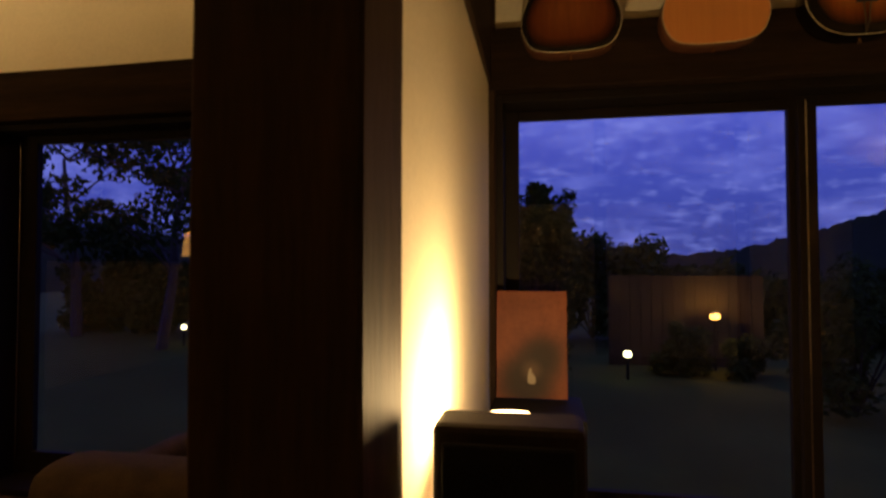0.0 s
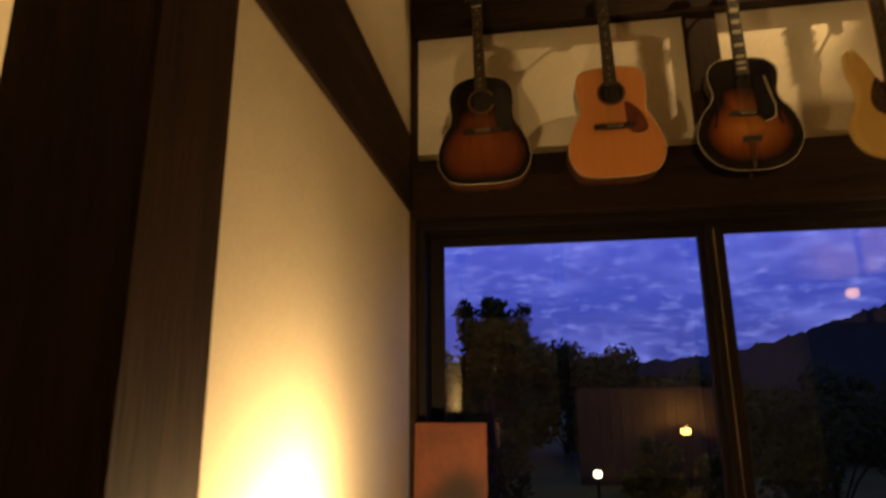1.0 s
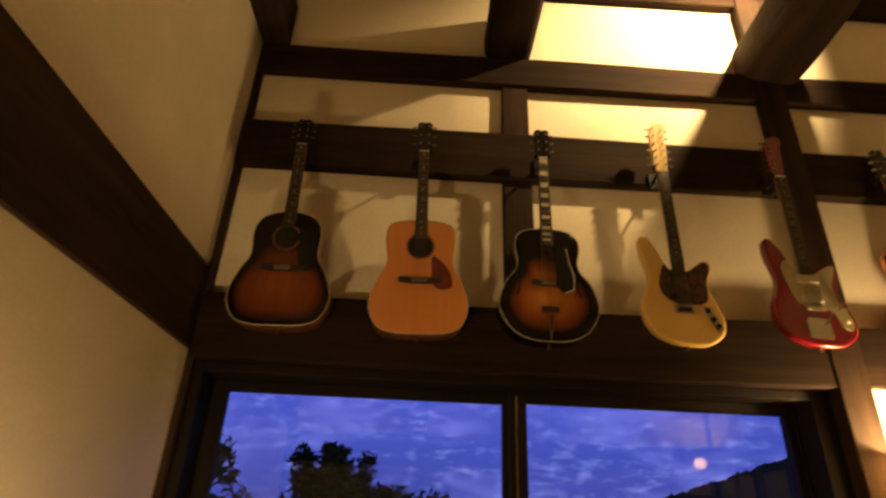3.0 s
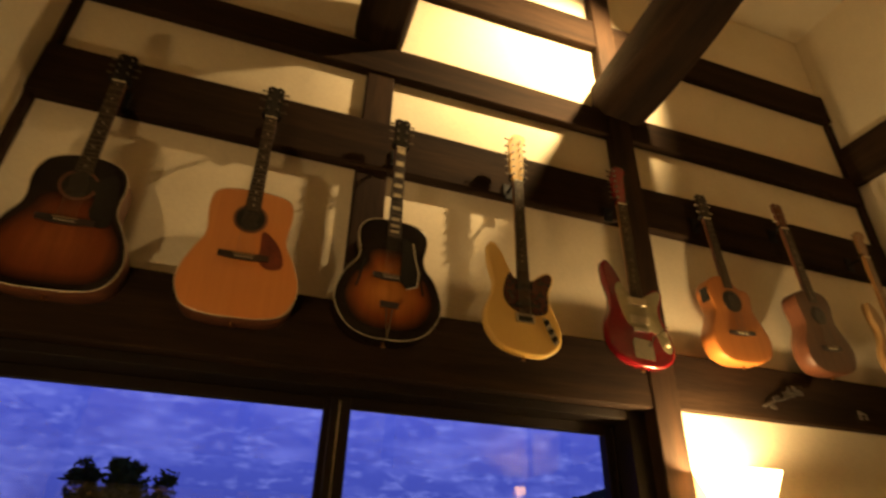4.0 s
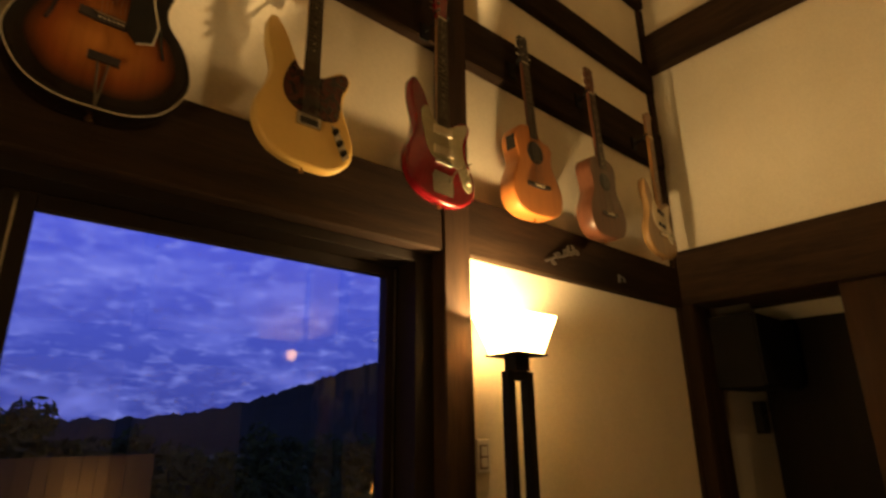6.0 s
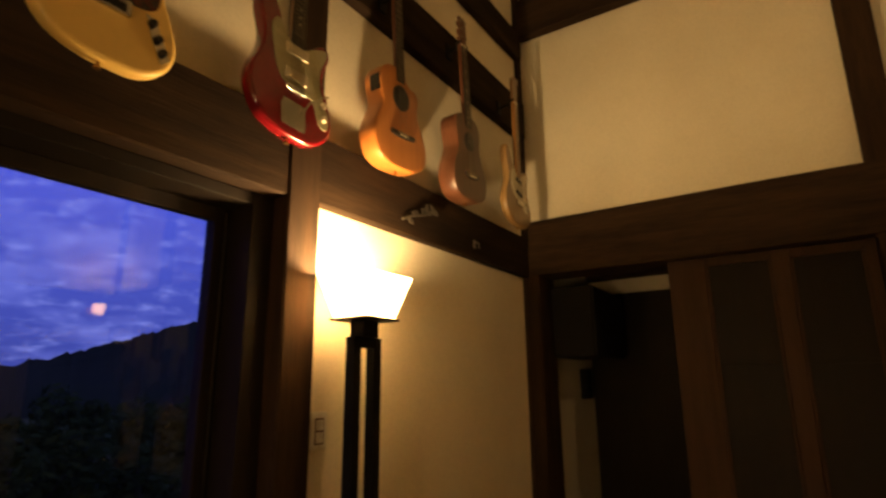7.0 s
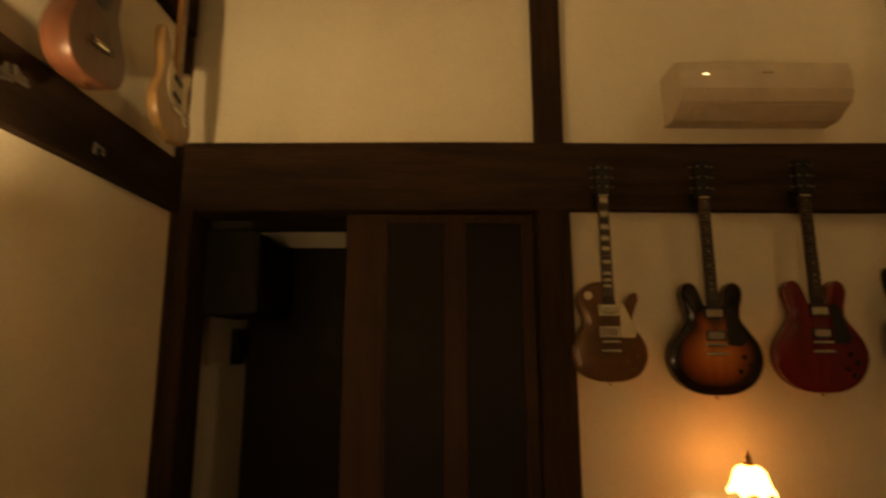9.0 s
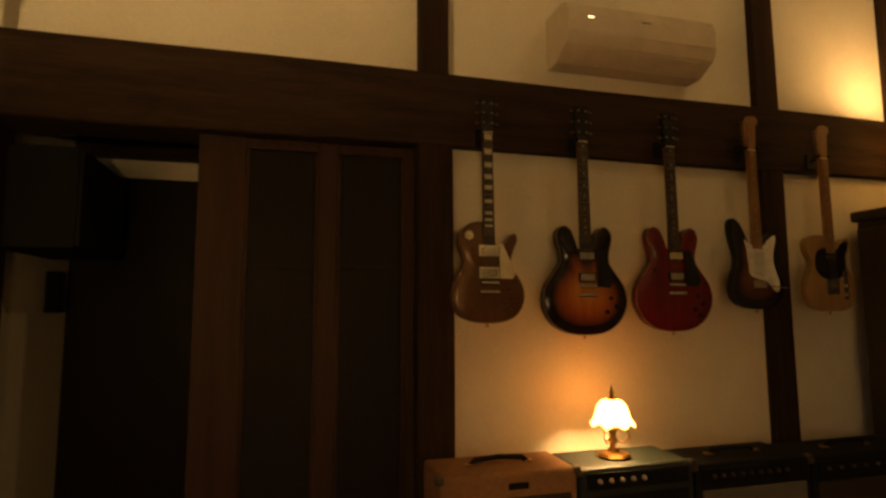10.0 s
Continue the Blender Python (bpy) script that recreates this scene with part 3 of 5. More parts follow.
def neck_set(g, depth, joint, nut, top, neck_mat, board_mat, head_mat, head="three", inlay="dots", head_w=0.031, pegs=None, knob=None, scale=0.645, lift=0.006):
    """Neck, fretboard with frets and inlays, strings, headstock and tuners."""
    yt = -depth - lift
    pegs, knob = pegs or FRETM, knob or TUNERM
    part("neck", box(B(), -0.023, 0.023, yt + 0.005, yt + 0.026, joint, nut + 0.01, 0.008), neck_mat, g)
    bm = B()
    slab(bm, [(-0.0275, joint), (0.0275, joint), (0.0215, nut), (-0.0215, nut)], yt, yt + 0.006)
    board = part("fretboard", bm, board_mat, g)
    fz = [nut - scale * (1 - 2 ** (-i / 12)) for i in range(1, 23)]
    for z in fz:
        if z > joint + 0.004:
            part("fret", box(B(), -0.023, 0.023, yt - 0.0012, yt, z - 0.001, z + 0.001), FRETM, board)
    part("nut", box(B(), -0.022, 0.022, yt - 0.003, yt + 0.004, nut, nut + 0.005), IVORY, board)
    zs = [nut] + fz
    for i in (1, 3, 5, 7, 9, 12, 15, 17, 19):
        if zs[i] < joint + 0.015:
            break
        mid = (zs[i] + zs[i - 1]) / 2
        h = (zs[i - 1] - zs[i]) * 0.36
        if inlay == "blocks":
            part("inlay", box(B(), -0.017, 0.017, yt - 0.0016, yt, mid - h, mid + h), IVORY, board)
        elif inlay == "dots":
            part("inlay", lathe(B(), [(0.0035, 0), (0.0035, 0.0012)], 10, pose(0, yt, mid, 90, 0, 0)), IVORY, board)
    hy0, hy1 = yt + 0.004, yt + 0.019
    if head == "three":
        out = [(-0.022, nut), (0.022, nut), (head_w, nut + 0.035), (head_w + 0.003, top - 0.012), (0.018, top), (0, top - 0.006), (-0.018, top), (-head_w - 0.003, top - 0.012), (-head_w, nut + 0.035)]
        h = part("headstock", slab(B(), out, hy0, hy1), head_mat, g)
        n = 3
        tuners(h, nut + 0.045, (top - nut - 0.075) / 2, n, (-1, 1), head_w + 0.002, hy0 + 0.006, pegs, knob)
    else:
        out = [Vector(p) for p in ((0.022, nut), (0.026, nut + 0.03), (0.030, nut + 0.075), (0.034, top - 0.055), (0.050, top - 0.035), (0.046, top - 0.010), (0.020, top), (-0.012, top - 0.006), (-0.030, top - 0.03), (-0.040, top - 0.07), (-0.034, nut + 0.03), (-0.022, nut))]
        h = part("headstock", slab(B(), out, hy0, hy1), head_mat, g)
        n = 6
        tuners(h, nut + 0.035, (top - nut - 0.075) / 5, n, (-1,), 0.036, hy0 + 0.006, pegs, knob)
        if head == "twelve":
            tuners(h, nut + 0.035, (top - nut - 0.085) / 5, n, (1,), 0.030, hy0 + 0.006, pegs, knob)
    return yt


def strings(g, yt, low, nut, count=6):
    for i in range(count):
        u = (i / (count - 1) - 0.5)
        part("string", slab(B(), [(u * 0.052 - 0.0004, low), (u * 0.052 + 0.0004, low), (u * 0.036 + 0.0004, nut), (u * 0.036 - 0.0004, nut)], yt - 0.0056, yt - 0.0048), FRETM, g)


def knob_at(g, x, z, depth, mat, r=0.011, h=0.014):
    part("knob", lathe(B(), [(r, 0), (r * 0.95, h * 0.7), (r * 0.8, h)], 14, pose(x, -depth + 0.001, z, 90, 0, 0)), mat, g)


def button(g, depth, z=0.0):
    part("strap_button", lathe(B(), [(0.004, 0), (0.004, 0.012), (0.008, 0.014), (0.008, 0.019)], 12, pose(0, -depth / 2, z + 0.003, 180, 0, 0)), BRASS, g)


def rim(g, outline, depth, mat, r=0.0014):
    pts = spline([Vector(p) for p in outline], 4)
    part("binding", tube(B(), [(p.x, -depth + 0.001, p.y) for p in pts + pts[:1]], r, 6), mat, g, "pale binding round the top")


def acoustic(name, label, m, outline, top_mat, side_mat, hole_z, bridge_z, joint, nut, top, depth=0.105, guard=None, hole=0.05, inlay="dots", bind=IVORY, neck=None, bridge_w=0.085, head_mat=None, pickup=False, scale=0.645, knob=None):
    g = thing(name, label, "guitar", m, "guitars hung on the walls")
    part("body", body_mesh(outline, depth, 0.004, 0.002), [top_mat, side_mat], g)
    if bind:
        rim(g, outline, depth, bind)
    part("rosette", lathe(B(), [(hole * 1.2, 0), (hole * 1.2, 0.0028), (hole * 1.08, 0.0032)], 32, pose(0, -depth, hole_z, 90, 0, 0)), MAHOG if bind else ROSEWOOD, g, "inlaid ring round the soundhole")
    part("soundhole", lathe(B(), [(hole * 1.02, 0), (hole, 0.0046)], 32, pose(0, -depth, hole_z, 90, 0, 0)), BLACKP, g, "black round soundhole")
    br = part("bridge", slab(B(), [(-bridge_w, bridge_z - 0.012), (-0.03, bridge_z - 0.018), (0.03, bridge_z - 0.018), (bridge_w, bridge_z - 0.012), (bridge_w, bridge_z + 0.008), (-bridge_w, bridge_z + 0.008)], -depth - 0.011, -depth), ROSEWOOD, g)
    part("saddle", box(B(), -0.037, 0.037, -depth - 0.014, -depth - 0.010, bridge_z + 0.001, bridge_z + 0.004), AGEDBIND, br)
    for i in range(6):
        part("bridge_pin", lathe(B(), [(0.003, 0), (0.0025, 0.004)], 8, pose((i - 2.5) * 0.0105, -depth - 0.0105, bridge_z - 0.008, 90, 0, 0)), IVORY, br)
    if guard:
        part("pickguard", slab(B(), spline([Vector(p) for p in guard[1]], 4), -depth - 0.0034, -depth), guard[0], g)
    if pickup:
        part("preamp", box(B(), -0.1375, -0.1305, -0.085, -0.03, 0.325, 0.40, 0.003), BLACKP, g, "black preamp panel in the side")
    yt = neck_set(g, depth, joint, nut, top, neck or MAHOG, ROSEWOOD, head_mat or BLACKP, "three", inlay, knob=knob, scale=scale)
    strings(g, yt, bridge_z, nut)
    button(g, depth)
    return g


def pickup(g, z, depth, mat=None, cover=None, w=0.036, h=0.019, tilt=0):
    p = part("pickup", box(B(), -w, w, -depth - 0.008, -depth + 0.002, z - h, z + h, 0.003), cover or CHROME, g)
    if tilt:
        p.matrix_basis = Matrix.Translation((0, 0, z)) @ pose(0, 0, 0, 0, tilt, 0) @ Matrix.Translation((0, 0, -z))
    return p


def electric(name, label, m, outline, top_mat, side_mat, depth, joint, nut, top, neck, board, head_mat, head, inlay, soft=0.007, crown=0.0, scale=0.628, centre=(0, 0.2)):
    g = thing(name, label, "electric guitar", m, "guitars hung on the walls")
    part("body", body_mesh(outline, depth, soft, crown, centre), [top_mat, side_mat], g)
    yt = neck_set(g, depth, joint, nut, top, neck, board, head_mat, head, inlay, scale=scale, lift=0.012 if crown else 0.008)
    button(g, depth)
    return g, yt


def hanger(x, y, z, yaw, reach):
    """A black yoke on a plate: two padded prongs that hold a headstock."""
    h = thing("guitar_hanger", "black metal guitar hanger on the timber rail", "guitar hanger", pose(x, y, z, 0, 0, yaw), "guitar hangers")
    part("plate", box(B(), -0.024, 0.024, -0.012, -0.001, -0.05, 0.035, 0.004), BLACKMETAL, h)
    part("arm", tube(B(), [(0, -0.012, -0.01), (0, -0.03, -0.004), (0, -reach + 0.03, 0.0)], 0.006), BLACKMETAL, h)
    part("yoke", tube(B(), [(-0.034, -reach - 0.01, 0.006), (-0.032, -reach + 0.016, 0.0), (-0.015, -reach + 0.03, 0.0), (0.015, -reach + 0.03, 0.0), (0.032, -reach + 0.016, 0.0), (0.034, -reach - 0.01, 0.006)], 0.006), BLACKMETAL, h)
    return h


def on_north(x, z, y=2.492, lean=0, tip=0):
    """Hung on the window wall: lean turns the head sideways, tip brings it off the wall."""
    return pose(x, y, z, tip, lean, 0)


def on_east(y, z, x=4.49):
    return pose(x, y, z, 0, 0, -90)


JGUARD = [(0.052, 0.335), (0.100, 0.30), (0.128, 0.25), (0.132, 0.20), (0.085, 0.188), (0.052, 0.215), (0.050, 0.27)]
acoustic("acoustic_guitar", "dark tobacco-sunburst slope-shouldered acoustic guitar hung on the rail", on_north(0.35, 2.034, lean=-1.2), SLOPE, BURSTTOP, MAHOG, 0.382, 0.245, 0.43, 0.855, 1.0, guard=(BLACKP, [(0.045, 0.40), (0.10, 0.44), (0.125, 0.38), (0.125, 0.31), (0.125, 0.245), (0.085, 0.235), (0.055, 0.285), (0.058, 0.345)]))
acoustic("acoustic_guitar", "natural amber spruce dreadnought guitar with red-brown pickguard", on_north(0.908, 2.030, lean=-1.2), DREAD, SPRUCE, MAHOG, 0.38, 0.228, 0.41, 0.86, 1.03, guard=(REDGUARD, JGUARD))

# sunburst archtop
g = acoustic("archtop_guitar", "brown sunburst archtop guitar with block inlays and pickguard", on_north(1.437, 2.030), ARCH, BURSTB, BURSTB, 0.30, 0.25, 0.42, 0.87, 1.035, hole=0.001, inlay="blocks", bridge_w=0.07, depth=0.095)
part("tailpiece", slab(B(), [(-0.035, 0.118), (0.035, 0.118), (0.035, 0.14), (-0.035, 0.14)], -0.113, -0.104), ROSEWOOD, g, "dark trapeze tailpiece")
part("tail_wire", tube(B(), [(0.0, -0.098, 0.0), (-0.006, -0.108, 0.05), (-0.012, -0.108, 0.12)], 0.0025), TUNERM, g)
part("tail_wire", tube(B(), [(0.0, -0.098, 0.0), (0.006, -0.108, 0.05), (0.012, -0.108, 0.12)], 0.0025), TUNERM, g)
part("pickguard", slab(B(), [(0.030, 0.42), (0.075, 0.40), (0.088, 0.33), (0.105, 0.27), (0.098, 0.215), (0.06, 0.20), (0.032, 0.23)], -0.114, -0.109), BLACKP, g, "long black pickguard with pale edge")
part("guard_edge", tube(B(), [(0.075, -0.114, 0.40), (0.088, -0.114, 0.33), (0.105, -0.114, 0.27), (0.098, -0.114, 0.215), (0.06, -0.114, 0.20)], 0.002, 6), IVORY, g)
for s in (-1, 1):
    part("sound_slot", tube(B(), [(s * 0.105, -0.0985, 0.31), (s * 0.112, -0.0985, 0.28), (s * 0.122, -0.0985, 0.22), (s * 0.130, -0.0985, 0.19)], 0.004, 6), BLACKP, g, "narrow f-shaped sound slot")

# cream twelve-string electric
g, yt = electric("electric_guitar", "cream offset-body twelve-string electric guitar with brown pickguard", on_north(1.985, 2.040, 2.425), OFFSET, CREAM, CREAM, 0.045, 0.30, 0.815, 1.095, MAPLE, ROSEWOOD, CREAM, "twelve", "dots")
part("pickguard", slab(B(), spline([Vector(p) for p in ((-0.060, 0.345), (-0.035, 0.322), (0.035, 0.318), (0.07, 0.338), (0.112, 0.364), (0.133, 0.355), (0.132, 0.325), (0.112, 0.28), (0.110, 0.225), (0.095, 0.18), (0.03, 0.168), (-0.04, 0.178), (-0.082, 0.215), (-0.088, 0.27))], 4), -0.0475, -0.04), TORT, g, "dark brown tortoise pickguard")
for x, z in ((-0.02, 0.285), (0.02, 0.292), (-0.02, 0.205), (0.02, 0.213)):
    part("pickup", box(B(), x - 0.019, x + 0.019, -0.052, -0.046, z - 0.011, z + 0.011, 0.002), BLACKP, g)
br = part("bridge", box(B(), -0.042, 0.042, -0.056, -0.044, 0.128, 0.168, 0.003), CHROME, g, "chrome bridge cover")
part("saddle", box(B(), -0.030, 0.030, -0.0585, -0.0555, 0.135, 0.155, 0.001), BLACKP, br)
part("control_plate", slab(B(), [(0.080, 0.165), (0.105, 0.16), (0.150, 0.07), (0.128, 0.05), (0.098, 0.11)], -0.0475, -0.04), CHROME, g)
for x, z in ((0.095, 0.145), (0.113, 0.11), (0.128, 0.08)):
    knob_at(g, x, z, 0.047, BLACKP)
strings(g, yt, 0.15, 0.815, 12)

# red offset electric
g, yt = electric("electric_guitar", "candy-red offset-body electric guitar with aged pale pickguard", on_north(2.535, 2.062, 2.425), OFFSET, REDCAR, REDCAR, 0.045, 0.30, 0.80, 1.03, MAPLE, ROSEWOOD, REDCAR, "six", "dots")
part("pickguard", slab(B(), spline([Vector(p) for p in ((-0.072, 0.375), (-0.035, 0.322), (0.035, 0.318), (0.07, 0.338), (0.12, 0.358), (0.126, 0.33), (0.10, 0.27), (0.108, 0.20), (0.145, 0.125), (0.14, 0.075), (0.105, 0.085), (0.075, 0.15), (0.035, 0.162), (-0.035, 0.17), (-0.068, 0.20), (-0.09, 0.27), (-0.10, 0.345))], 4), -0.0475, -0.04), MINT, g, "aged pale mint pickguard")
for z in (0.29, 0.205):
    pickup(g, z, 0.047, cover=IVORY, w=0.045, h=0.018)
br = part("bridge", box(B(), -0.04, 0.04, -0.056, -0.044, 0.150, 0.168, 0.002), CHROME, g)
part("tailpiece", slab(B(), [(-0.045, 0.035), (0.045, 0.03), (0.05, 0.05), (0.045, 0.115), (-0.04, 0.12), (-0.05, 0.10)], -0.0475, -0.043), CHROME, g, "bright chrome vibrato plate")
part("tremolo_arm", tube(B(), [(0.03, -0.052, 0.09), (0.05, -0.06, 0.13), (0.10, -0.066, 0.17), (0.125, -0.066, 0.185)], 0.003), CHROME, g)
for x, z in ((0.118, 0.155), (0.125, 0.11)):
    knob_at(g, x, z, 0.047, IVORY)
strings(g, yt, 0.158, 0.80)

acoustic("classical_guitar", "orange cedar nylon-string guitar with cutaway and black side panel", on_north(3.135, 2.163, lean=-4) @ Matrix.Scale(0.93, 4), NYLON, CEDAR, CEDAR, 0.325, 0.155, 0.40, 0.82, 0.985, depth=0.09, bind=None, inlay=None, bridge_w=0.082, pickup=True, head_mat=ROSEWOOD, scale=0.65, knob=IVORY)
acoustic("small_guitar", "small brown mahogany guitar with slotted dark head", on_north(3.68, 2.178, lean=-4.5) @ Matrix.Scale(1.03, 4), PARLOR, BROWNTOP, MAHOG, 0.29, 0.125, 0.36, 0.78, 0.94, depth=0.085, bind=None, inlay="dots", hole=0.04, bridge_w=0.06, head_mat=MAHOG, scale=0.6, knob=IVORY)
g, yt = electric("electric_guitar", "blonde slab-body electric guitar in the corner", on_north(4.165, 2.165, 2.425) @ Matrix.Scale(0.93, 4), OFFSET, BLOND, BLOND, 0.042, 0.30, 0.79, 0.98, MAPLE, MAPLE, MAPLE, "six", "dots")
part("pickguard", slab(B(), spline([Vector(p) for p in ((-0.06, 0.36), (-0.035, 0.322), (0.035, 0.318), (0.07, 0.335), (0.115, 0.355), (0.115, 0.32), (0.095, 0.27), (0.098, 0.20), (0.12, 0.12), (0.09, 0.10), (0.04, 0.15), (-0.04, 0.17), (-0.08, 0.21), (-0.09, 0.28))], 4), -0.0445, -0.04), IVORY, g, "aged ivory pickguard")
for z in (0.28, 0.20):
    pickup(g, z, 0.044, cover=BLACKP, w=0.038, h=0.012, tilt=12)
part("bridge", box(B(), -0.038, 0.038, -0.052, -0.042, 0.125, 0.155, 0.002), CHROME, g)
for x, z in ((0.098, 0.155), (0.108, 0.125)):
    knob_at(g, x, z, 0.044, CHROME)
strings(g, yt, 0.14, 0.79)

for x, z, r in ((0.332, 2.90, 0.105), (0.890, 2.905, 0.105), (1.437, 2.918, 0.095), (1.985, 2.875, 0.115), (2.535, 2.878, 0.115), (3.08, 2.933, 0.085), (3.618, 2.988, 0.088), (4.165, 2.91, 0.108)):
    hanger(x, 2.495, z, 0, r)

# door-wall guitars
g, yt = electric("electric_guitar", "aged gold-top single-cutaway electric guitar with cream pickguard", on_east(0.533, 1.170), SINGLE, GOLD, MAHOG, 0.05, 0.335, 0.83, 0.995, MAHOG, ROSEWOOD, BLACKP, "three", "blocks", soft=0.006, crown=0.010, centre=(0, 0.2))
rim(g, SINGLE, 0.05, AGEDBIND)
for z in (0.31, 0.215):
    ring = part("pickup_ring", box(B(), -0.045, 0.045, -0.062, -0.05, z - 0.024, z + 0.024, 0.002), IVORY, g)
    part("pickup", box(B(), -0.036, 0.036, -0.068, -0.06, z - 0.017, z + 0.017, 0.002), CHROME, ring)
part("pickguard", slab(B(), [(0.046, 0.34), (0.06, 0.34), (0.118, 0.215), (0.105, 0.19), (0.046, 0.19)], -0.069, -0.066), IVORY, g, "cream pickguard")
part("bridge", box(B(), -0.04, 0.04, -0.072, -0.056, 0.165, 0.178, 0.003), CHROME, g)
part("tailpiece", box(B(), -0.045, 0.045, -0.072, -0.056, 0.125, 0.139, 0.004), CHROME, g)
part("toggle_plate", lathe(B(), [(0.019, 0), (0.019, 0.003), (0.006, 0.004), (0.004, 0.014)], 20, pose(-0.088, -0.056, 0.375, 90, 0, 0)), IVORY, g, "cream toggle switch plate")
for x, z in ((0.10, 0.145), (0.122, 0.105), (0.075, 0.085), (0.098, 0.05)):
    knob_at(g, x, z, 0.056, GOLD)
strings(g, yt, 0.17, 0.83)


def semi(y, z, top_mat, side_mat, label, head):
    g, yt = electric("electric_guitar", label, on_east(y, z) @ Matrix.Scale(1.025, 4), SEMI, top_mat, side_mat, 0.045, 0.375, 0.86, 1.035, MAHOG, ROSEWOOD, BLACKP, "three", "dots", soft=0.005, crown=0.016)
    rim(g, SEMI, 0.045, AGEDBIND)
    for zz in (0.345, 0.25):
        ring = part("pickup_ring", box(B(), -0.043, 0.043, -0.062, -0.05, zz - 0.022, zz + 0.022, 0.002), BLACKP, g)
        part("pickup", box(B(), -0.035, 0.035, -0.068, -0.06, zz - 0.016, zz + 0.016, 0.002), CHROME, ring)
    part("pickguard", slab(B(), [(0.046, 0.37), (0.075, 0.375), (0.128, 0.23), (0.105, 0.205), (0.046, 0.21)], -0.068, -0.064), BLACKP, g, "black pickguard")
    part("bridge", box(B(), -0.045, 0.045, -0.070, -0.054, 0.205, 0.218, 0.003), CHROME, g)
    part("tailpiece", box(B(), -0.048, 0.048, -0.070, -0.054, 0.165, 0.180, 0.004), CHROME, g)
    for s in (-1, 1):
        part("sound_slot", tube(B(), [(s * 0.105, -0.051, 0.29), (s * 0.112, -0.0515, 0.26), (s * 0.128, -0.0515, 0.19), (s * 0.138, -0.051, 0.165)], 0.004, 6), BLACKP, g, "f-shaped sound slot")
    for x, zz in ((0.115, 0.16), (0.142, 0.125), (0.095, 0.10), (0.125, 0.07)):
        knob_at(g, x, zz, 0.051, BLACKP)
    strings(g, yt, 0.21, 0.86)
    return g


semi(0.068, 1.112, BURSTB, BURSTB, "brown sunburst double-cutaway semi-hollow electric guitar", None)
semi(-0.400, 1.122, CHERRY, CHERRY, "cherry-red double-cutaway semi-hollow electric guitar", None)

g, yt = electric("electric_guitar", "two-tone sunburst double-cutaway electric guitar with white pickguard", on_east(-0.888, 1.222), DOUBLE, BURSTC, BURSTC, 0.045, 0.30, 0.80, 0.985, MAPLE, MAPLE, MAPLE, "six", "dots")
part("pickguard", slab(B(), spline([Vector(p) for p in ((-0.072, 0.345), (-0.04, 0.322), (0.04, 0.318), (0.07, 0.345), (0.108, 0.372), (0.116, 0.345), (0.098, 0.28), (0.098, 0.22), (0.125, 0.14), (0.118, 0.09), (0.09, 0.095), (0.055, 0.135), (-0.04, 0.165), (-0.055, 0.22), (-0.062, 0.29))], 4), -0.0475, -0.042), WHITEP, g, "white pickguard")
for z, t in ((0.29, 0), (0.235, 0), (0.185, 10)):
    pickup(g, z, 0.047, cover=WHITEP, w=0.04, h=0.009, tilt=t)
part("bridge", box(B(), -0.04, 0.04, -0.056, -0.044, 0.105, 0.14, 0.002), CHROME, g)
part("tremolo_arm", tube(B(), [(0.035, -0.055, 0.12), (0.06, -0.062, 0.115), (0.15, -0.068, 0.105)], 0.003), CHROME, g)
for x, z in ((0.07, 0.15), (0.088, 0.122), (0.105, 0.105)):
    knob_at(g, x, z, 0.047, WHITEP)
strings(g, yt, 0.12, 0.80)

g, yt = electric("electric_guitar", "butterscotch single-cutaway slab electric guitar with black pickguard", on_east(-1.352, 1.210), PLANK, BLOND, BLOND, 0.044, 0.30, 0.80, 0.985, MAPLE, MAPLE, MAPLE, "six", "dots", soft=0.004)
part("pickguard", slab(B(), spline([Vector(p) for p in ((-0.09, 0.30), (-0.04, 0.325), (0.04, 0.318), (0.075, 0.35), (0.112, 0.365), (0.118, 0.335), (0.098, 0.28), (0.098, 0.215), (0.05, 0.17), (-0.05, 0.17), (-0.10, 0.22))], 4), -0.0465, -0.042), BLACKP, g, "black pickguard")
part("bridge", box(B(), -0.042, 0.042, -0.052, -0.043, 0.085, 0.165, 0.002), CHROME, g)
part("control_plate", box(B(), 0.075, 0.108, -0.047, -0.043, 0.06, 0.21, 0.002), CHROME, g)
for z in (0.085, 0.13):
    knob_at(g, 0.092, z, 0.046, CHROME)
pickup(g, 0.28, 0.046, cover=CHROME, w=0.034, h=0.009)
strings(g, yt, 0.12, 0.80)

for y, z in ((0.533, 2.01), (0.068, 2.006), (-0.400, 2.016), (-0.888, 2.032), (-1.352, 2.02)):
    hanger(4.531, y, z, -90, 0.09)


# ---- lamps ----
def shade_glass(name, colour, through_part, strength):
    """Frosted glass that lets its bulb's light through and glows."""
    m = bpy.data.materials.new(name)
    m.use_nodes = True
    nt = m.node_tree
    nt.nodes.remove(nt.nodes["Principled BSDF"])
    a = node(nt, "ShaderNodeBsdfTranslucent", Color=(*[c * through_part for c in colour], 1))
    e = node(nt, "ShaderNodeEmission", Color=(*colour, 1), Strength=strength)
    add = nt.nodes.new("ShaderNodeAddShader")
    nt.links.new(a.outputs[0], add.inputs[0])
    nt.links.new(e.outputs[0], add.inputs[1])
    nt.links.new(add.outputs[0], nt.nodes["Material Output"].inputs["Surface"])
    return m


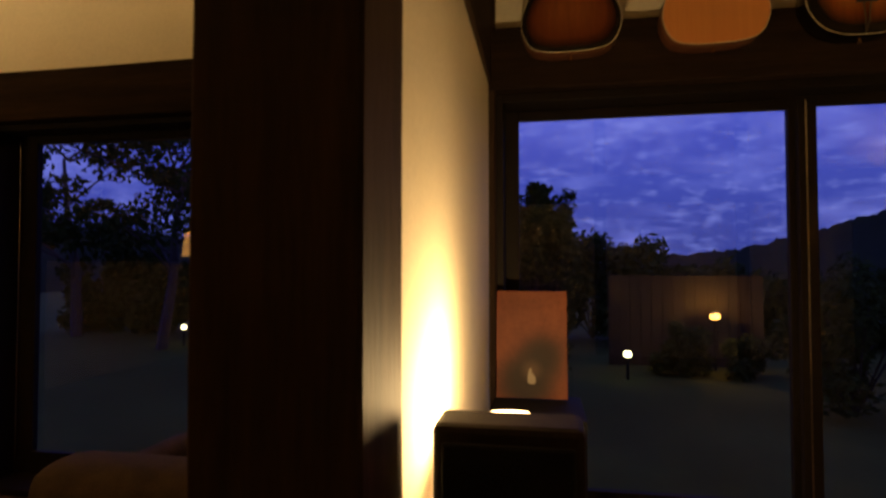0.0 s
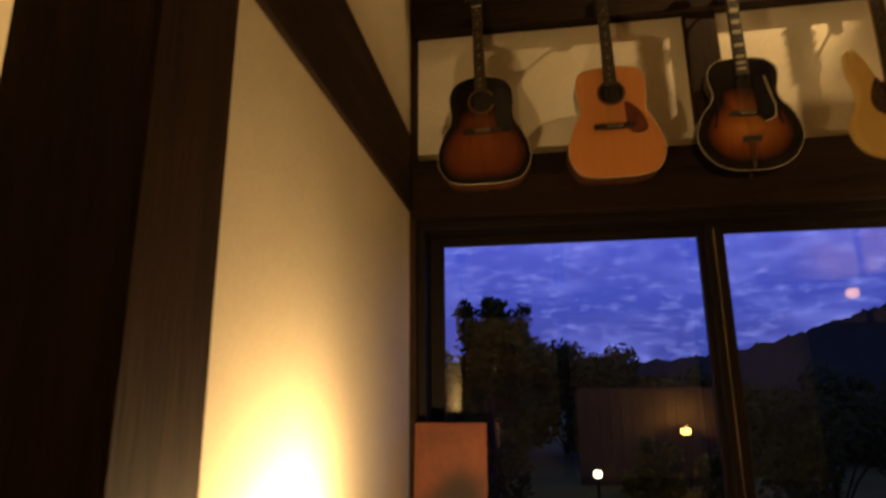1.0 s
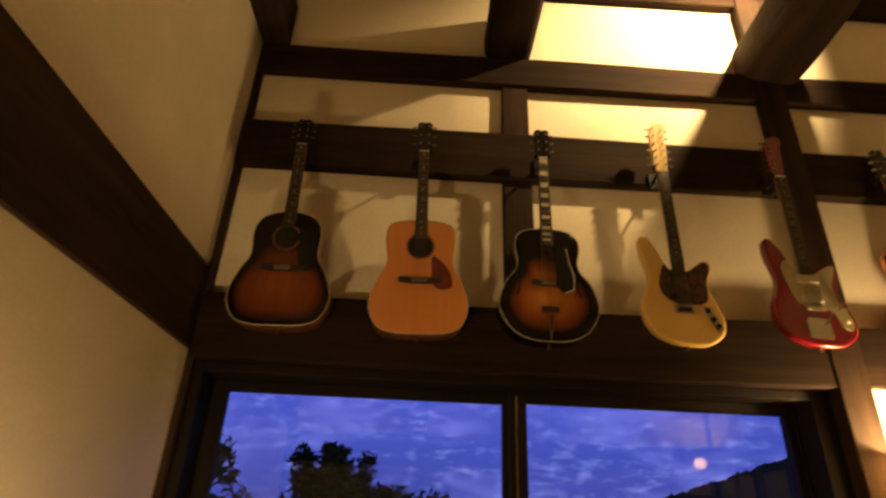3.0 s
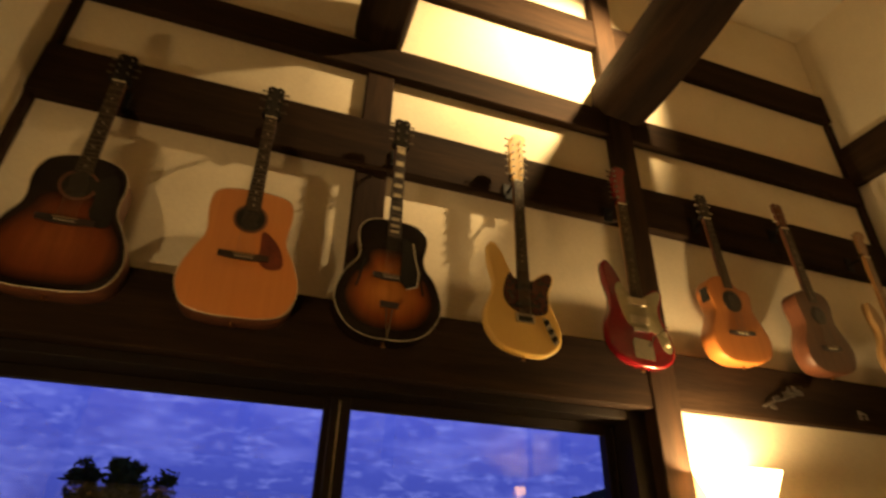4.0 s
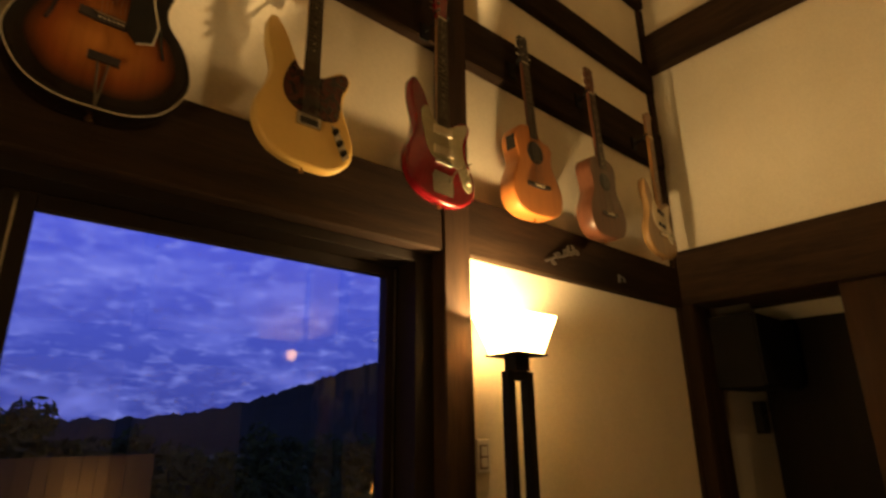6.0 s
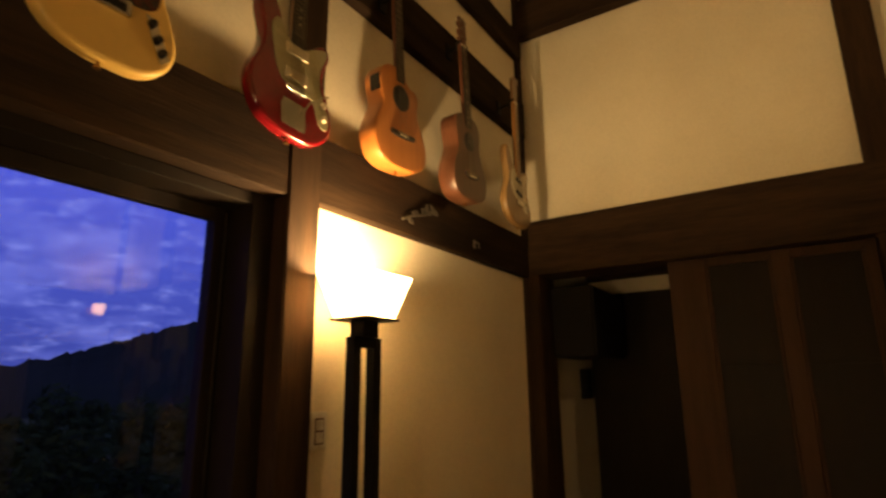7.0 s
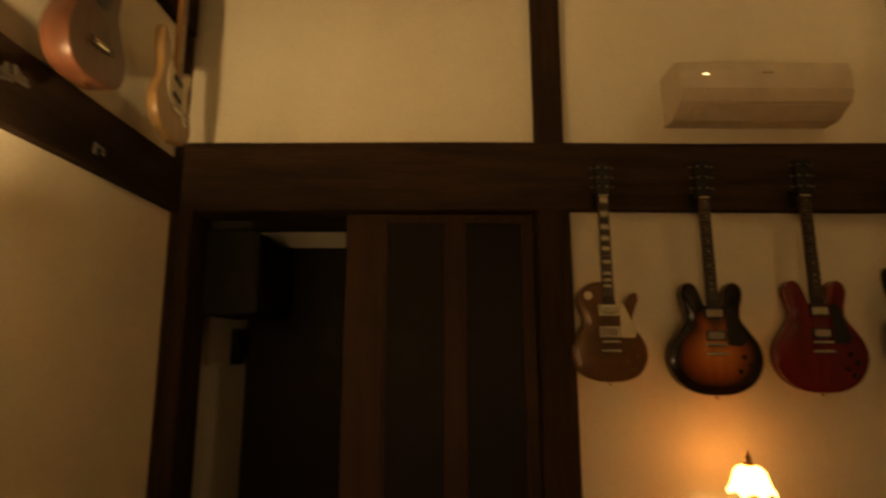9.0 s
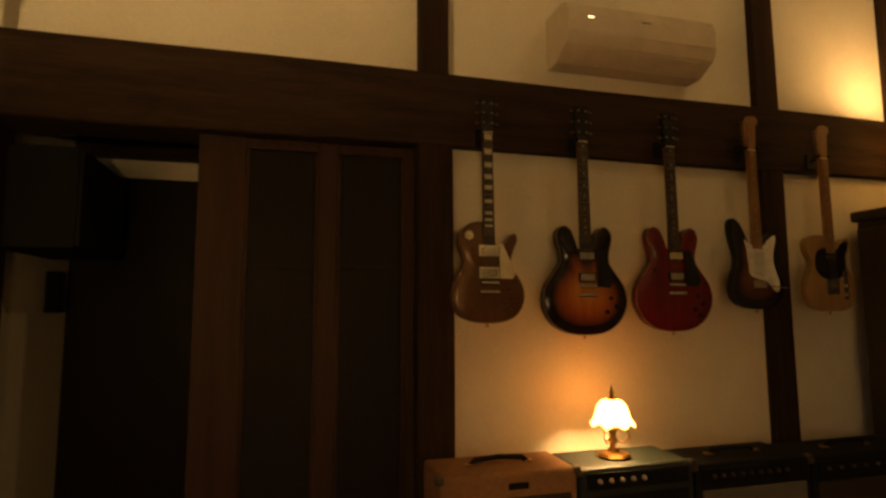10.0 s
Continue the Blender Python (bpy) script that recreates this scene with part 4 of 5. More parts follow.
SHADE = shade_glass("frosted_lit_glass", (1.0, 0.72, 0.33), 0.6, 9.0)
AMBER = shade_glass("amber_lit_glass", (1.0, 0.55, 0.13), 0.55, 7.0)
TABLEAMBER = shade_glass("amber_table_shade_glass", (1.0, 0.58, 0.17), 0.85, 5.0)
PAPER = shade_glass("lit_paper", (1.0, 0.55, 0.13), 0.14, 2.6)

fl = thing("floor_lamp", "black iron twin-post floor lamp with square frosted shade", "floor lamp", pose(2.868, 2.36, 0) @ Matrix.Scale(1.016, 4, (0, 0, 1)))
part("base", box(B(), -0.13, 0.13, -0.13, 0.13, 0.0, 0.022, 0.005), BLACKMETAL, fl)
for s in (-1, 1):
    part("post", box(B(), s * 0.05 - 0.018, s * 0.05 + 0.018, -0.018, 0.018, 0.022, 1.452, 0.002), BLACKMETAL, fl)
part("crosspiece", box(B(), -0.032, 0.032, -0.0175, 0.0175, 1.42, 1.451, 0.002), BLACKMETAL, fl)
part("collar", box(B(), -0.038, 0.038, -0.03, 0.03, 1.452, 1.505, 0.003), BLACKMETAL, fl)
part("plate", box(B(), -0.082, 0.082, -0.082, 0.082, 1.505, 1.513, 0.002), BLACKMETAL, fl)
bm = B()
rings = []
for w, z in ((0.070, 1.5135), (0.112, 1.650), (0.108, 1.650), (0.066, 1.519)):
    rings.append([bm.verts.new((sx * w, sy * w, z)) for sx, sy in ((-1, -1), (1, -1), (1, 1), (-1, 1))])
for a, b in zip(rings, rings[1:]):
    for i in range(4):
        bm.faces.new((a[i], a[(i + 1) % 4], b[(i + 1) % 4], b[i]))
bm.faces.new(rings[0])
bm.faces.new(rings[-1])
part("shade", bm, SHADE, fl, "glowing frosted glass shade open at the top")

sl = thing("uplight", "slim floor uplight with a glowing glass bowl behind the loudspeaker", "floor lamp", pose(0.154, 1.27, 0) @ Matrix.Scale(1.035, 4, (0, 0, 1)))
part("base", lathe(B(), [(0.09, 0), (0.09, 0.012), (0.015, 0.022)], 28), BLACKMETAL, sl)
part("pole", lathe(B(), [(0.009, 0.02), (0.009, 0.748)], 12), BLACKMETAL, sl)
part("bowl", lathe(B(), [(0.016, 0.746), (0.045, 0.764), (0.066, 0.803), (0.063, 0.803), (0.042, 0.768), (0.014, 0.752)], 32), shade_glass("lit_bowl_glass", (1.0, 0.72, 0.34), 0.5, 14.0), sl, "glowing frosted glass bowl", True)

tl = thing("table_lamp", "brass table lamp with scalloped amber glass shade on an amplifier", "table lamp", pose(4.33, 0.027, 0.612) @ Matrix.Diagonal((1.33, 1.33, 1.18, 1)))
part("base", lathe(B(), [(0.052, 0), (0.056, 0.006), (0.048, 0.014), (0.02, 0.02), (0.014, 0.032)], 8), BRASS, tl)
part("stem", lathe(B(), [(0.012, 0.03), (0.008, 0.04), (0.018, 0.055), (0.009, 0.07), (0.011, 0.085), (0.018, 0.095), (0.008, 0.112)], 16), BRASS, tl, "", True)
for a in (0, 120, 240):
    m = pose(0, 0, 0, 0, 0, a)
    part("arm", tube(B(), [m @ Vector(p) for p in ((0.008, 0, 0.055), (0.035, 0, 0.05), (0.05, 0, 0.07), (0.045, 0, 0.095), (0.03, 0, 0.1))], 0.003, 6), BRASS, tl)
bm = B()
n = 48
rings = []
for r, z in ((0.014, 0.200), (0.032, 0.195), (0.045, 0.180), (0.052, 0.155), (0.058, 0.132), (0.069, 0.114), (0.066, 0.114), (0.055, 0.132), (0.049, 0.155), (0.042, 0.178), (0.030, 0.191), (0.013, 0.196)):
    w = max(0.0, (0.15 - z) / 0.036)
    rings.append([bm.verts.new((r * (1 + 0.035 * w * math.cos(8 * 2 * math.pi * i / n)) * math.cos(2 * math.pi * i / n), r * (1 + 0.035 * w * math.cos(8 * 2 * math.pi * i / n)) * math.sin(2 * math.pi * i / n), z - 0.006 * w * math.cos(8 * 2 * math.pi * i / n))) for i in range(n)])
for a, b in zip(rings, rings[1:]):
    for i in range(n):
        bm.faces.new((a[i], a[(i + 1) % n], b[(i + 1) % n], b[i]))
part("shade", bm, TABLEAMBER, tl, "scalloped amber glass shade", True)
part("finial", lathe(B(), [(0.016, 0.199), (0.014, 0.206), (0.006, 0.210), (0.009, 0.223), (0.004, 0.235), (0.001, 0.25)], 14), BRASS, tl, "", True)

wl = thing("wall_lamp", "brass bracket wall lamp with amber glass globe", "wall lamp", pose(4.32, BACK + 0.045, 2.115))
part("backplate", lathe(B(), [(0.05, 0), (0.05, 0.008), (0.03, 0.016)], 20, pose(0, 0, -0.02, -90, 0, 0)), BRASS, wl)
part("arm", tube(B(), [(0, 0.012, -0.02), (0, 0.05, -0.09), (0, 0.11, -0.1), (0, 0.15, -0.075)], 0.006), BRASS, wl, "curled brass arm")
part("gallery", lathe(B(), [(0.03, 0.075), (0.055, 0.065), (0.058, 0.05), (0.052, 0.05)], 20, pose(0, 0.15, 0)), BRASS, wl)
part("crown", lathe(B(), [(0.045, 0.077), (0.057, 0.152), (0.053, 0.152), (0.041, 0.083)], 20, pose(0, 0.15, 0)), REDGUARD, wl, "dark red glass crown open at the top", True)
part("globe", lathe(B(), [(0.05, 0.052), (0.066, 0.02), (0.064, -0.02), (0.045, -0.055), (0.01, -0.068)], 24, pose(0, 0.15, 0)), AMBER, wl, "glowing amber glass globe", True)

hl = thing("floor_lamp", "slim floor lamp with a paper shade in the hall", "floor lamp", pose(-3.45, -0.1, 0))
part("base", lathe(B(), [(0.13, 0), (0.13, 0.015), (0.02, 0.03)], 24), BLACKMETAL, hl)
part("pole", lathe(B(), [(0.011, 0.025), (0.011, 1.3)], 12), BLACKMETAL, hl)
part("shade", lathe(B(), [(0.13, 1.26), (0.10, 1.52), (0.097, 1.52), (0.127, 1.26)], 28), PAPER, hl, "glowing paper shade", True)


def spot_can(p, target, drop):
    s = thing("spot_lamp", "black spotlight on a short stem on top of the log beam", "spotlight", pose(*p))
    can = part("can", lathe(B(), [(0.03, 0.12), (0.045, 0.10), (0.05, 0.02), (0.046, 0.02), (0.04, 0.09)], 20), BLACKMETAL, s)
    can.matrix_basis = look((0, 0, 0), Vector(target) - Vector(p))
    back = (Vector(p) - Vector(target)).normalized() * 0.10
    part("stem", tube(B(), [back, back + Vector((0, 0, -0.08)), (back.x * 0.5, back.y, -drop)], 0.01), BLACKMETAL, s)


spot_can((2.86, 1.72, 4.38), (2.38, 2.55, 3.92), 0.42)
spot_can((2.75, -1.0, 4.22), (4.44, -0.5, 3.9), 0.26)

# ---- loudspeaker, picture and chair by the window ----
SPKWOOD = material("matt_dark_veneer", (0.030, 0.018, 0.012), 0.7, (0.018, 0.011, 0.008), 8, (3, 3, 0.3), bump=0.15, spec=0.2)
sp = thing("loudspeaker", "tall dark wooden loudspeaker with black cloth front", "loudspeaker", pose(0.0, 0.0, 0.0))
part("cabinet", box(B(), 0.050, 0.290, 0.945, 1.05, 0.0, 0.904, 0.012), SPKWOOD, sp)
part("grille", box(B(), 0.066, 0.274, 0.934, 0.947, 0.03, 0.878, 0.005), BLACK, sp, "black cloth grille")
part("foot", box(B(), 0.045, 0.295, 0.935, 1.055, -0.001, 0.012, 0.002), BLACK, sp)

COPPER = material("painted_copper_ground", (0.22, 0.062, 0.026), 0.55, (0.14, 0.038, 0.017), 7, bump=0.2, spec=0.2)
pic = thing("painting", "unframed copper-red painting with soft dark shapes by the window", "painting", pose(0.18, 2.40, 0.61, -6, 0, 0))
part("canvas", box(B(), -0.145, 0.145, -0.012, 0.012, 0.0, 0.44, 0.003), COPPER, pic)
cnt = COPPER.node_tree
ctc = [n for n in cnt.nodes if n.bl_idname == "ShaderNodeTexCoord"][0]
base_in = cnt.nodes["Principled BSDF"].inputs["Base Color"]
last = base_in.links[0].from_socket
for centre, r0, r1, dark in (((0.045, 0, 0.17), 0.03, 0.14, (0.022, 0.009, 0.006)), ((-0.02, 0, 0.07), 0.05, 0.17, (0.020, 0.010, 0.007)), ((0.0, 0, 0.115), 0.01, 0.06, (0.085, 0.045, 0.024))):
    dist = cnt.nodes.new("ShaderNodeVectorMath")
    dist.operation = "DISTANCE"
    dist.inputs[1].default_value = centre
    cnt.links.new(ctc.outputs["Object"], dist.inputs[0])
    mr = cnt.nodes.new("ShaderNodeMapRange")
    mr.interpolation_type = "SMOOTHSTEP"
    mr.inputs["From Min"].default_value, mr.inputs["From Max"].default_value = r0, r1
    mr.inputs["To Min"].default_value, mr.inputs["To Max"].default_value = 0.97, 0.0
    cnt.links.new(dist.outputs["Value"], mr.inputs["Value"])
    mx = cnt.nodes.new("ShaderNodeMixRGB")
    mx.inputs[2].default_value = (*dark, 1)
    cnt.links.new(mr.outputs["Result"], mx.inputs[0])
    cnt.links.new(last, mx.inputs[1])
    last = mx.outputs[0]
cnt.links.new(last, base_in)
PALEP = material("pale_paint", (0.30, 0.22, 0.14), 0.5, bump=0.1)
part("pale_shape", slab(B(), spline([Vector(p) for p in ((-0.015, 0.065), (0.012, 0.06), (0.016, 0.085), (0.002, 0.105), (-0.002, 0.125), (-0.012, 0.11))], 4), -0.0128, -0.0118), PALEP, pic, "pale paint stroke")
st = thing("side_table", "low dark wooden side table below the window", "table", pose(0.18, 2.3, 0))
part("tabletop", box(B(), -0.15, 0.2, -0.2, 0.18, 0.57, 0.605, 0.005), BLACK, st)
for sx in (-0.13, 0.18):
    for sy in (-0.18, 0.16):
        part("leg", box(B(), sx - 0.018, sx + 0.018, sy - 0.018, sy + 0.018, 0.0, 0.57, 0.003), BLACK, st)

FABRIC = material("brown_chenille", (0.10, 0.064, 0.040), 0.95, (0.06, 0.038, 0.024), 9, bump=0.6, fine=160)
ch = thing("armchair", "low brown fabric armchair with a rounded back by the hall window", "armchair", pose(-0.86, 1.75, 0))


def cushion(x0, x1, y0, y1, z0, z1, r):
    bm = box(B(), x0, x1, y0, y1, z0, z1)
    bmesh.ops.bevel(bm, geom=list(bm.edges), offset=r, segments=5, affect="EDGES", profile=0.5)
    return bm


part("back", cushion(-0.36, 0.36, -0.36, -0.12, 0.10, 0.60, 0.09), FABRIC, ch, "", True)
part("seat", cushion(-0.25, 0.25, -0.14, 0.34, 0.12, 0.40, 0.05), FABRIC, ch, "", True)
for s in (-1, 1):
    part("arm", cushion(s * 0.36 - 0.11 * (s > 0), s * 0.36 + 0.11 * (s < 0), -0.13, 0.36, 0.10, 0.50, 0.05), FABRIC, ch, "", True)
    for y in (-0.3, 0.3):
        part("leg", lathe(B(), [(0.018, 0), (0.025, 0.11)], 10, pose(s * 0.28, y, 0)), ROSEWOOD, ch)

# ---- switch, ornament, air conditioner ----
sw = thing("light_switch", "cream rocker light switch plate on the plaster", "light switch", pose(2.862, PY0, 1.18))
part("plate", box(B(), -0.035, 0.035, -0.009, -0.0005, -0.06, 0.06, 0.004), WHITEP, sw)
for z in (-0.026, 0.014):
    # dark brown inset gives the shadow gap round each rocker as colour
    part("rocker_shadow_gap", box(B(), -0.021, 0.021, -0.0105, -0.0085, z - 0.019, z + 0.025, 0.001), MAHOG, sw)
    part("rocker", box(B(), -0.016, 0.016, -0.013, -0.007, z - 0.014, z + 0.02, 0.002), WHITEP, sw)

orn = thing("wall_ornament", "small pewter twig ornament with leaves on the timber rail", "ornament", pose(3.378, Y0 + 0.008, 2.045))
PEWTER = material("tarnished_pewter", (0.22, 0.20, 0.17), 0.42, metal=0.9, bump=0.2)
part("twig", tube(B(), [(-0.13, -0.012, -0.045), (-0.06, -0.02, -0.015), (0.0, -0.022, 0.0), (0.07, -0.02, 0.03), (0.13, -0.012, 0.035)], 0.006, 6), PEWTER, orn)
for i, (x, z, a) in enumerate(((-0.105, -0.04, 200), (-0.07, -0.012, 150), (-0.04, -0.012, 10), (-0.005, 0.005, 125), (0.025, 0.008, 30), (0.03, 0.02, 95), (0.07, 0.028, 340), (0.085, 0.035, 50), (0.115, 0.034, 15))):
    bm = slab(B(), spline([Vector(p) for p in ((0, 0), (0.012, 0.014), (0, 0.042), (-0.012, 0.014))], 3), -0.003, 0.0)
    ob = part("leaf", bm, PEWTER, orn)
    ob.matrix_basis = pose(x, -0.022, z, 0, a - 90, 0)

hook = thing("wall_hook", "small dark metal hook on the timber rail", "hook", pose(3.87, Y0 + 0.010, 2.02))
part("plate", box(B(), -0.012, 0.012, -0.004, 0.0, -0.022, 0.022, 0.002), PEWTER, hook)
part("prong", tube(B(), [(0, -0.003, 0.008), (0, -0.022, 0.004), (0, -0.03, -0.008), (0, -0.026, -0.02), (0, -0.034, -0.026)], 0.004, 6), PEWTER, hook)

ac = thing("air_conditioner", "white wall-mounted air conditioner above the guitars", "air conditioner", pose(PX0, -0.238, 2.388, 0, 0, -90))
ACWHITE = material("yellowed_white_plastic", (0.62, 0.50, 0.35), 0.5, bump=0.02, grain=0.08)
prof = [(0.0, 0.0), (-0.10, 0.0), (-0.20, 0.055), (-0.222, 0.10), (-0.222, 0.20), (-0.205, 0.248), (-0.17, 0.26), (0.0, 0.26)]
bm = B()
ends = [[bm.verts.new((x, y, z)) for y, z in prof] for x in (-0.405, 0.405)]
for i in range(len(prof)):
    j = (i + 1) % len(prof)
    bm.faces.new((ends[0][i], ends[0][j], ends[1][j], ends[1][i]))
bm.faces.new(ends[0])
bm.faces.new(ends[1])
bmesh.ops.bevel(bm, geom=list(bm.edges), offset=0.006, segments=2, affect="EDGES", profile=0.5)
part("body", bm, ACWHITE, ac)
part("front_panel", box(B(), -0.399, 0.399, -0.2265, -0.2215, 0.105, 0.198, 0.002), ACWHITE, ac)
part("louvre", slab(B(), [(-0.33, 0.0), (0.33, 0.0), (0.33, 0.095), (-0.33, 0.095)], -0.004, 0.0), ACWHITE, ac, "closed air louvre").matrix_basis = pose(0, -0.108, 0.0, 62, 0, 0)
part("status_light", box(B(), -0.30, -0.27, -0.2285, -0.226, 0.175, 0.180), glow("status_led", (1.0, 0.7, 0.3), 4.0), ac, "small lit indicator")
part("badge", box(B(), -0.02, 0.03, -0.2282, -0.226, 0.182, 0.188), CHROME, ac, "small plain maker badge")


# ---- amplifiers ----
TWEED = material("aged_tweed", (0.34, 0.17, 0.065), 0.85, (0.25, 0.12, 0.045), 40, bump=0.5, fine=220)
TOLEX = material("dark_green_vinyl", (0.020, 0.026, 0.016), 0.55, bump=0.5, fine=240)
BROWNCLOTH = material("brown_grille_cloth", (0.045, 0.028, 0.018), 0.9, bump=0.5, fine=260)
SILVERCLOTH = material("silver_grille_cloth", (0.16, 0.14, 0.11), 0.8, bump=0.5, fine=260)


def amp(label, y0, y1, x0, h, cover, cloth, knobs, panel, handle=True, knob_mat=None, span=1.0):
    """An open-back combo amplifier facing the room; front at x0."""
    w = abs(y1 - y0)
    a = thing("guitar_amplifier", label, "amplifier", pose(x0, (y0 + y1) / 2, 0, 0, 0, -90), "amplifiers along the wall")
    part("cabinet", box(B(), -w / 2, w / 2, 0.0, 0.27, 0.018, h, 0.014), cover, a)
    for sx in (-1, 1):
        for y in (0.05, 0.22):
            part("foot", lathe(B(), [(0.018, 0), (0.015, 0.019)], 12, pose(sx * (w / 2 - 0.05), y, 0)), BLACK, a)
        part("corner", box(B(), sx * (w / 2) - 0.018, sx * (w / 2) + 0.018, -0.002, 0.03, h - 0.028, h + 0.002, 0.008), TUNERM, a, "metal corner cap")
    part("grille", box(B(), -w / 2 + 0.03, w / 2 - 0.03, -0.006, 0.004, 0.05, h - (0.105 if panel else 0.09), 0.003), cloth, a, "woven grille cloth")
    if panel:
        c = part("control_panel", box(B(), -w / 2 + 0.03, w / 2 - 0.03, -0.008, 0.003, h - 0.080, h - 0.018, 0.002), panel, a)
        for i in range(knobs):
            x = -w / 2 + 0.08 + (w - 0.2) * span * i / max(1, knobs - 1)
            part("knob", lathe(B(), [(0.009, 0), (0.008, 0.011), (0.005, 0.014)], 12, pose(x, -0.008, h - 0.047, 90, 0, 0)), knob_mat, c)
    else:
        part("badge", box(B(), -0.01, 0.07, -0.006, 0.002, h - 0.062, h - 0.038, 0.002), BLACKMETAL, a, "plain dark maker badge")
    if handle:
        hd = part("handle", tube(B(), [(-0.12, 0.13, h), (-0.10, 0.13, h + 0.018), (0, 0.13, h + 0.026), (0.10, 0.13, h + 0.018), (0.12, 0.13, h)], 0.011, 8), BLACK, a, "black leather handle")
        for s in (-1, 1):
            part("handle_end", box(B(), s * 0.125 - 0.018, s * 0.125 + 0.018, 0.115, 0.145, h - 0.001, h + 0.008, 0.003), BRASS, hd)
    return a


amp("small tweed-covered combo amplifier with leather handle", 0.265, 0.815, 4.20, 0.622, TWEED, BROWNCLOTH, 0, None)
amp("dark green vinyl combo amplifier with a row of pale knobs", -0.262, 0.255, 4.20, 0.61, TOLEX, BLACK, 5, BLACK, False, IVORY, 0.62)
amp("black combo amplifier with silver grille cloth and many knobs", -0.862, -0.27, 4.20, 0.588, BLACK, SILVERCLOTH, 9, BLACKMETAL, True, TUNERM, 0.95)
amp("large black amplifier with brown grille cloth", -1.56, -0.87, 4.20, 0.575, BLACK, BROWNCLOTH, 8, BLACKMETAL, True, TUNERM)

cab = thing("cabinet", "tall dark wooden cabinet with a moulded top in the corner", "cabinet", pose(4.17, -1.82, 0) @ Matrix.Scale(1.055, 4, (0, 0, 1)))
part("body", box(B(), -0.33, 0.33, -0.20, 0.20, 0.0, 1.60, 0.006), ROSEWOOD, cab)
part("cornice", box(B(), -0.35, 0.35, -0.215, 0.225, 1.60, 1.655, 0.012), ROSEWOOD, cab)
for s in (-1, 1):
    d = part("door", box(B(), s * 0.162 - 0.155, s * 0.162 + 0.155, 0.20, 0.222, 0.06, 1.56, 0.004), ROSEWOOD, cab)
    part("handle", lathe(B(), [(0.008, 0), (0.013, 0.018), (0.006, 0.024)], 12, pose(s * 0.03, 0.222, 0.9, -90, 0, 0)), BRASS, d)

box_ = thing("wall_cabinet", "black box hung on the passage wall", "cabinet", pose(5.02, Y0, 1.48))
part("body", box(B(), -0.30, 0.30, -0.30, -0.001, 0.0, 0.42, 0.006), BLACK, box_)
part("door", box(B(), -0.295, 0.295, -0.315, -0.301, 0.01, 0.41, 0.003), BLACK, box_)
ph = thing("wall_phone", "small black wall panel in the passage", "panel", pose(5.33, Y0, 1.22))
part("body", box(B(), -0.06, 0.06, -0.05, -0.001, 0.0, 0.2, 0.006), BLACK, ph)
part("button_pad", box(B(), -0.03, 0.03, -0.054, -0.049, 0.04, 0.12, 0.002), BLACKP, ph)


# ---- garden ----
GROUND = material("dusk_gravel_lawn", (0.105, 0.118, 0.022), 0.95, (0.068, 0.072, 0.012), 0.6, bump=0.8, fine=14, spec=0.05)
bm = B()
n = 60
grid = []
for i in range(n + 1):
    row = []
    for j in range(n + 1):
        u, v = (i / n * 2 - 1), j / n
        x = 1.0 + 900 * u * abs(u) ** 1.6
        y = 2.82 + 1400 * v ** 2.6
        row.append(bm.verts.new((x, y, -0.35 + (0.05 * noise.noise(Vector((x * 0.3, y * 0.3, 0))) if y > 3.2 else 0))))
    grid.append(row)
for i in range(n):
    for j in range(n):
        bm.faces.new((grid[i][j], grid[i + 1][j], grid[i + 1][j + 1], grid[i][j + 1]))
tagged(part("ground", bm, GROUND, None, "", True), "dim gravel and lawn of the garden at dusk", "ground", "", "structure")

LEAF = material("dusk_leaf", (0.050, 0.070, 0.009), 0.9, (0.030, 0.042, 0.006), 3, bump=0, spec=0.08)
PINE = material("pine_needles", (0.040, 0.055, 0.008), 0.9, (0.025, 0.034, 0.005), 3, bump=0, spec=0.08)
BARK = material("bark", (0.07, 0.05, 0.035), 0.9, (0.03, 0.022, 0.016), 8, (3, 3, 0.5), bump=0.8)
HILLM = material("wooded_hill", (0.024, 0.030, 0.006), 0.98, (0.014, 0.018, 0.004), 0.05, bump=0.5, spec=0.02)


def leaves(rng, clumps, count, size, flat=1.0):
    """Many small leaf blades scattered through clumps (x, y, z, radius)."""
    verts, faces = [], []
    for x, y, z, r in clumps:
        for _ in range(count):
            d = Vector((rng.gauss(0, 1), rng.gauss(0, 1), rng.gauss(0, 1))).normalized() * r * (0.35 + 0.75 * rng.random() ** 0.6)
            c = Vector((x + d.x, y + d.y, z + d.z * flat))
            a = Vector((rng.gauss(0, 1), rng.gauss(0, 1), rng.gauss(0, 1))).normalized()
            b = a.orthogonal().normalized()
            s = size * rng.uniform(0.6, 1.5)
            k = len(verts)
            verts += [c - a * s, c + b * s * 0.4, c + a * s, c - b * s * 0.4]
            faces.append((k, k + 1, k + 2, k + 3))
    me = bpy.data.meshes.new("crown")
    me.from_pydata(verts, [], faces)
    return me


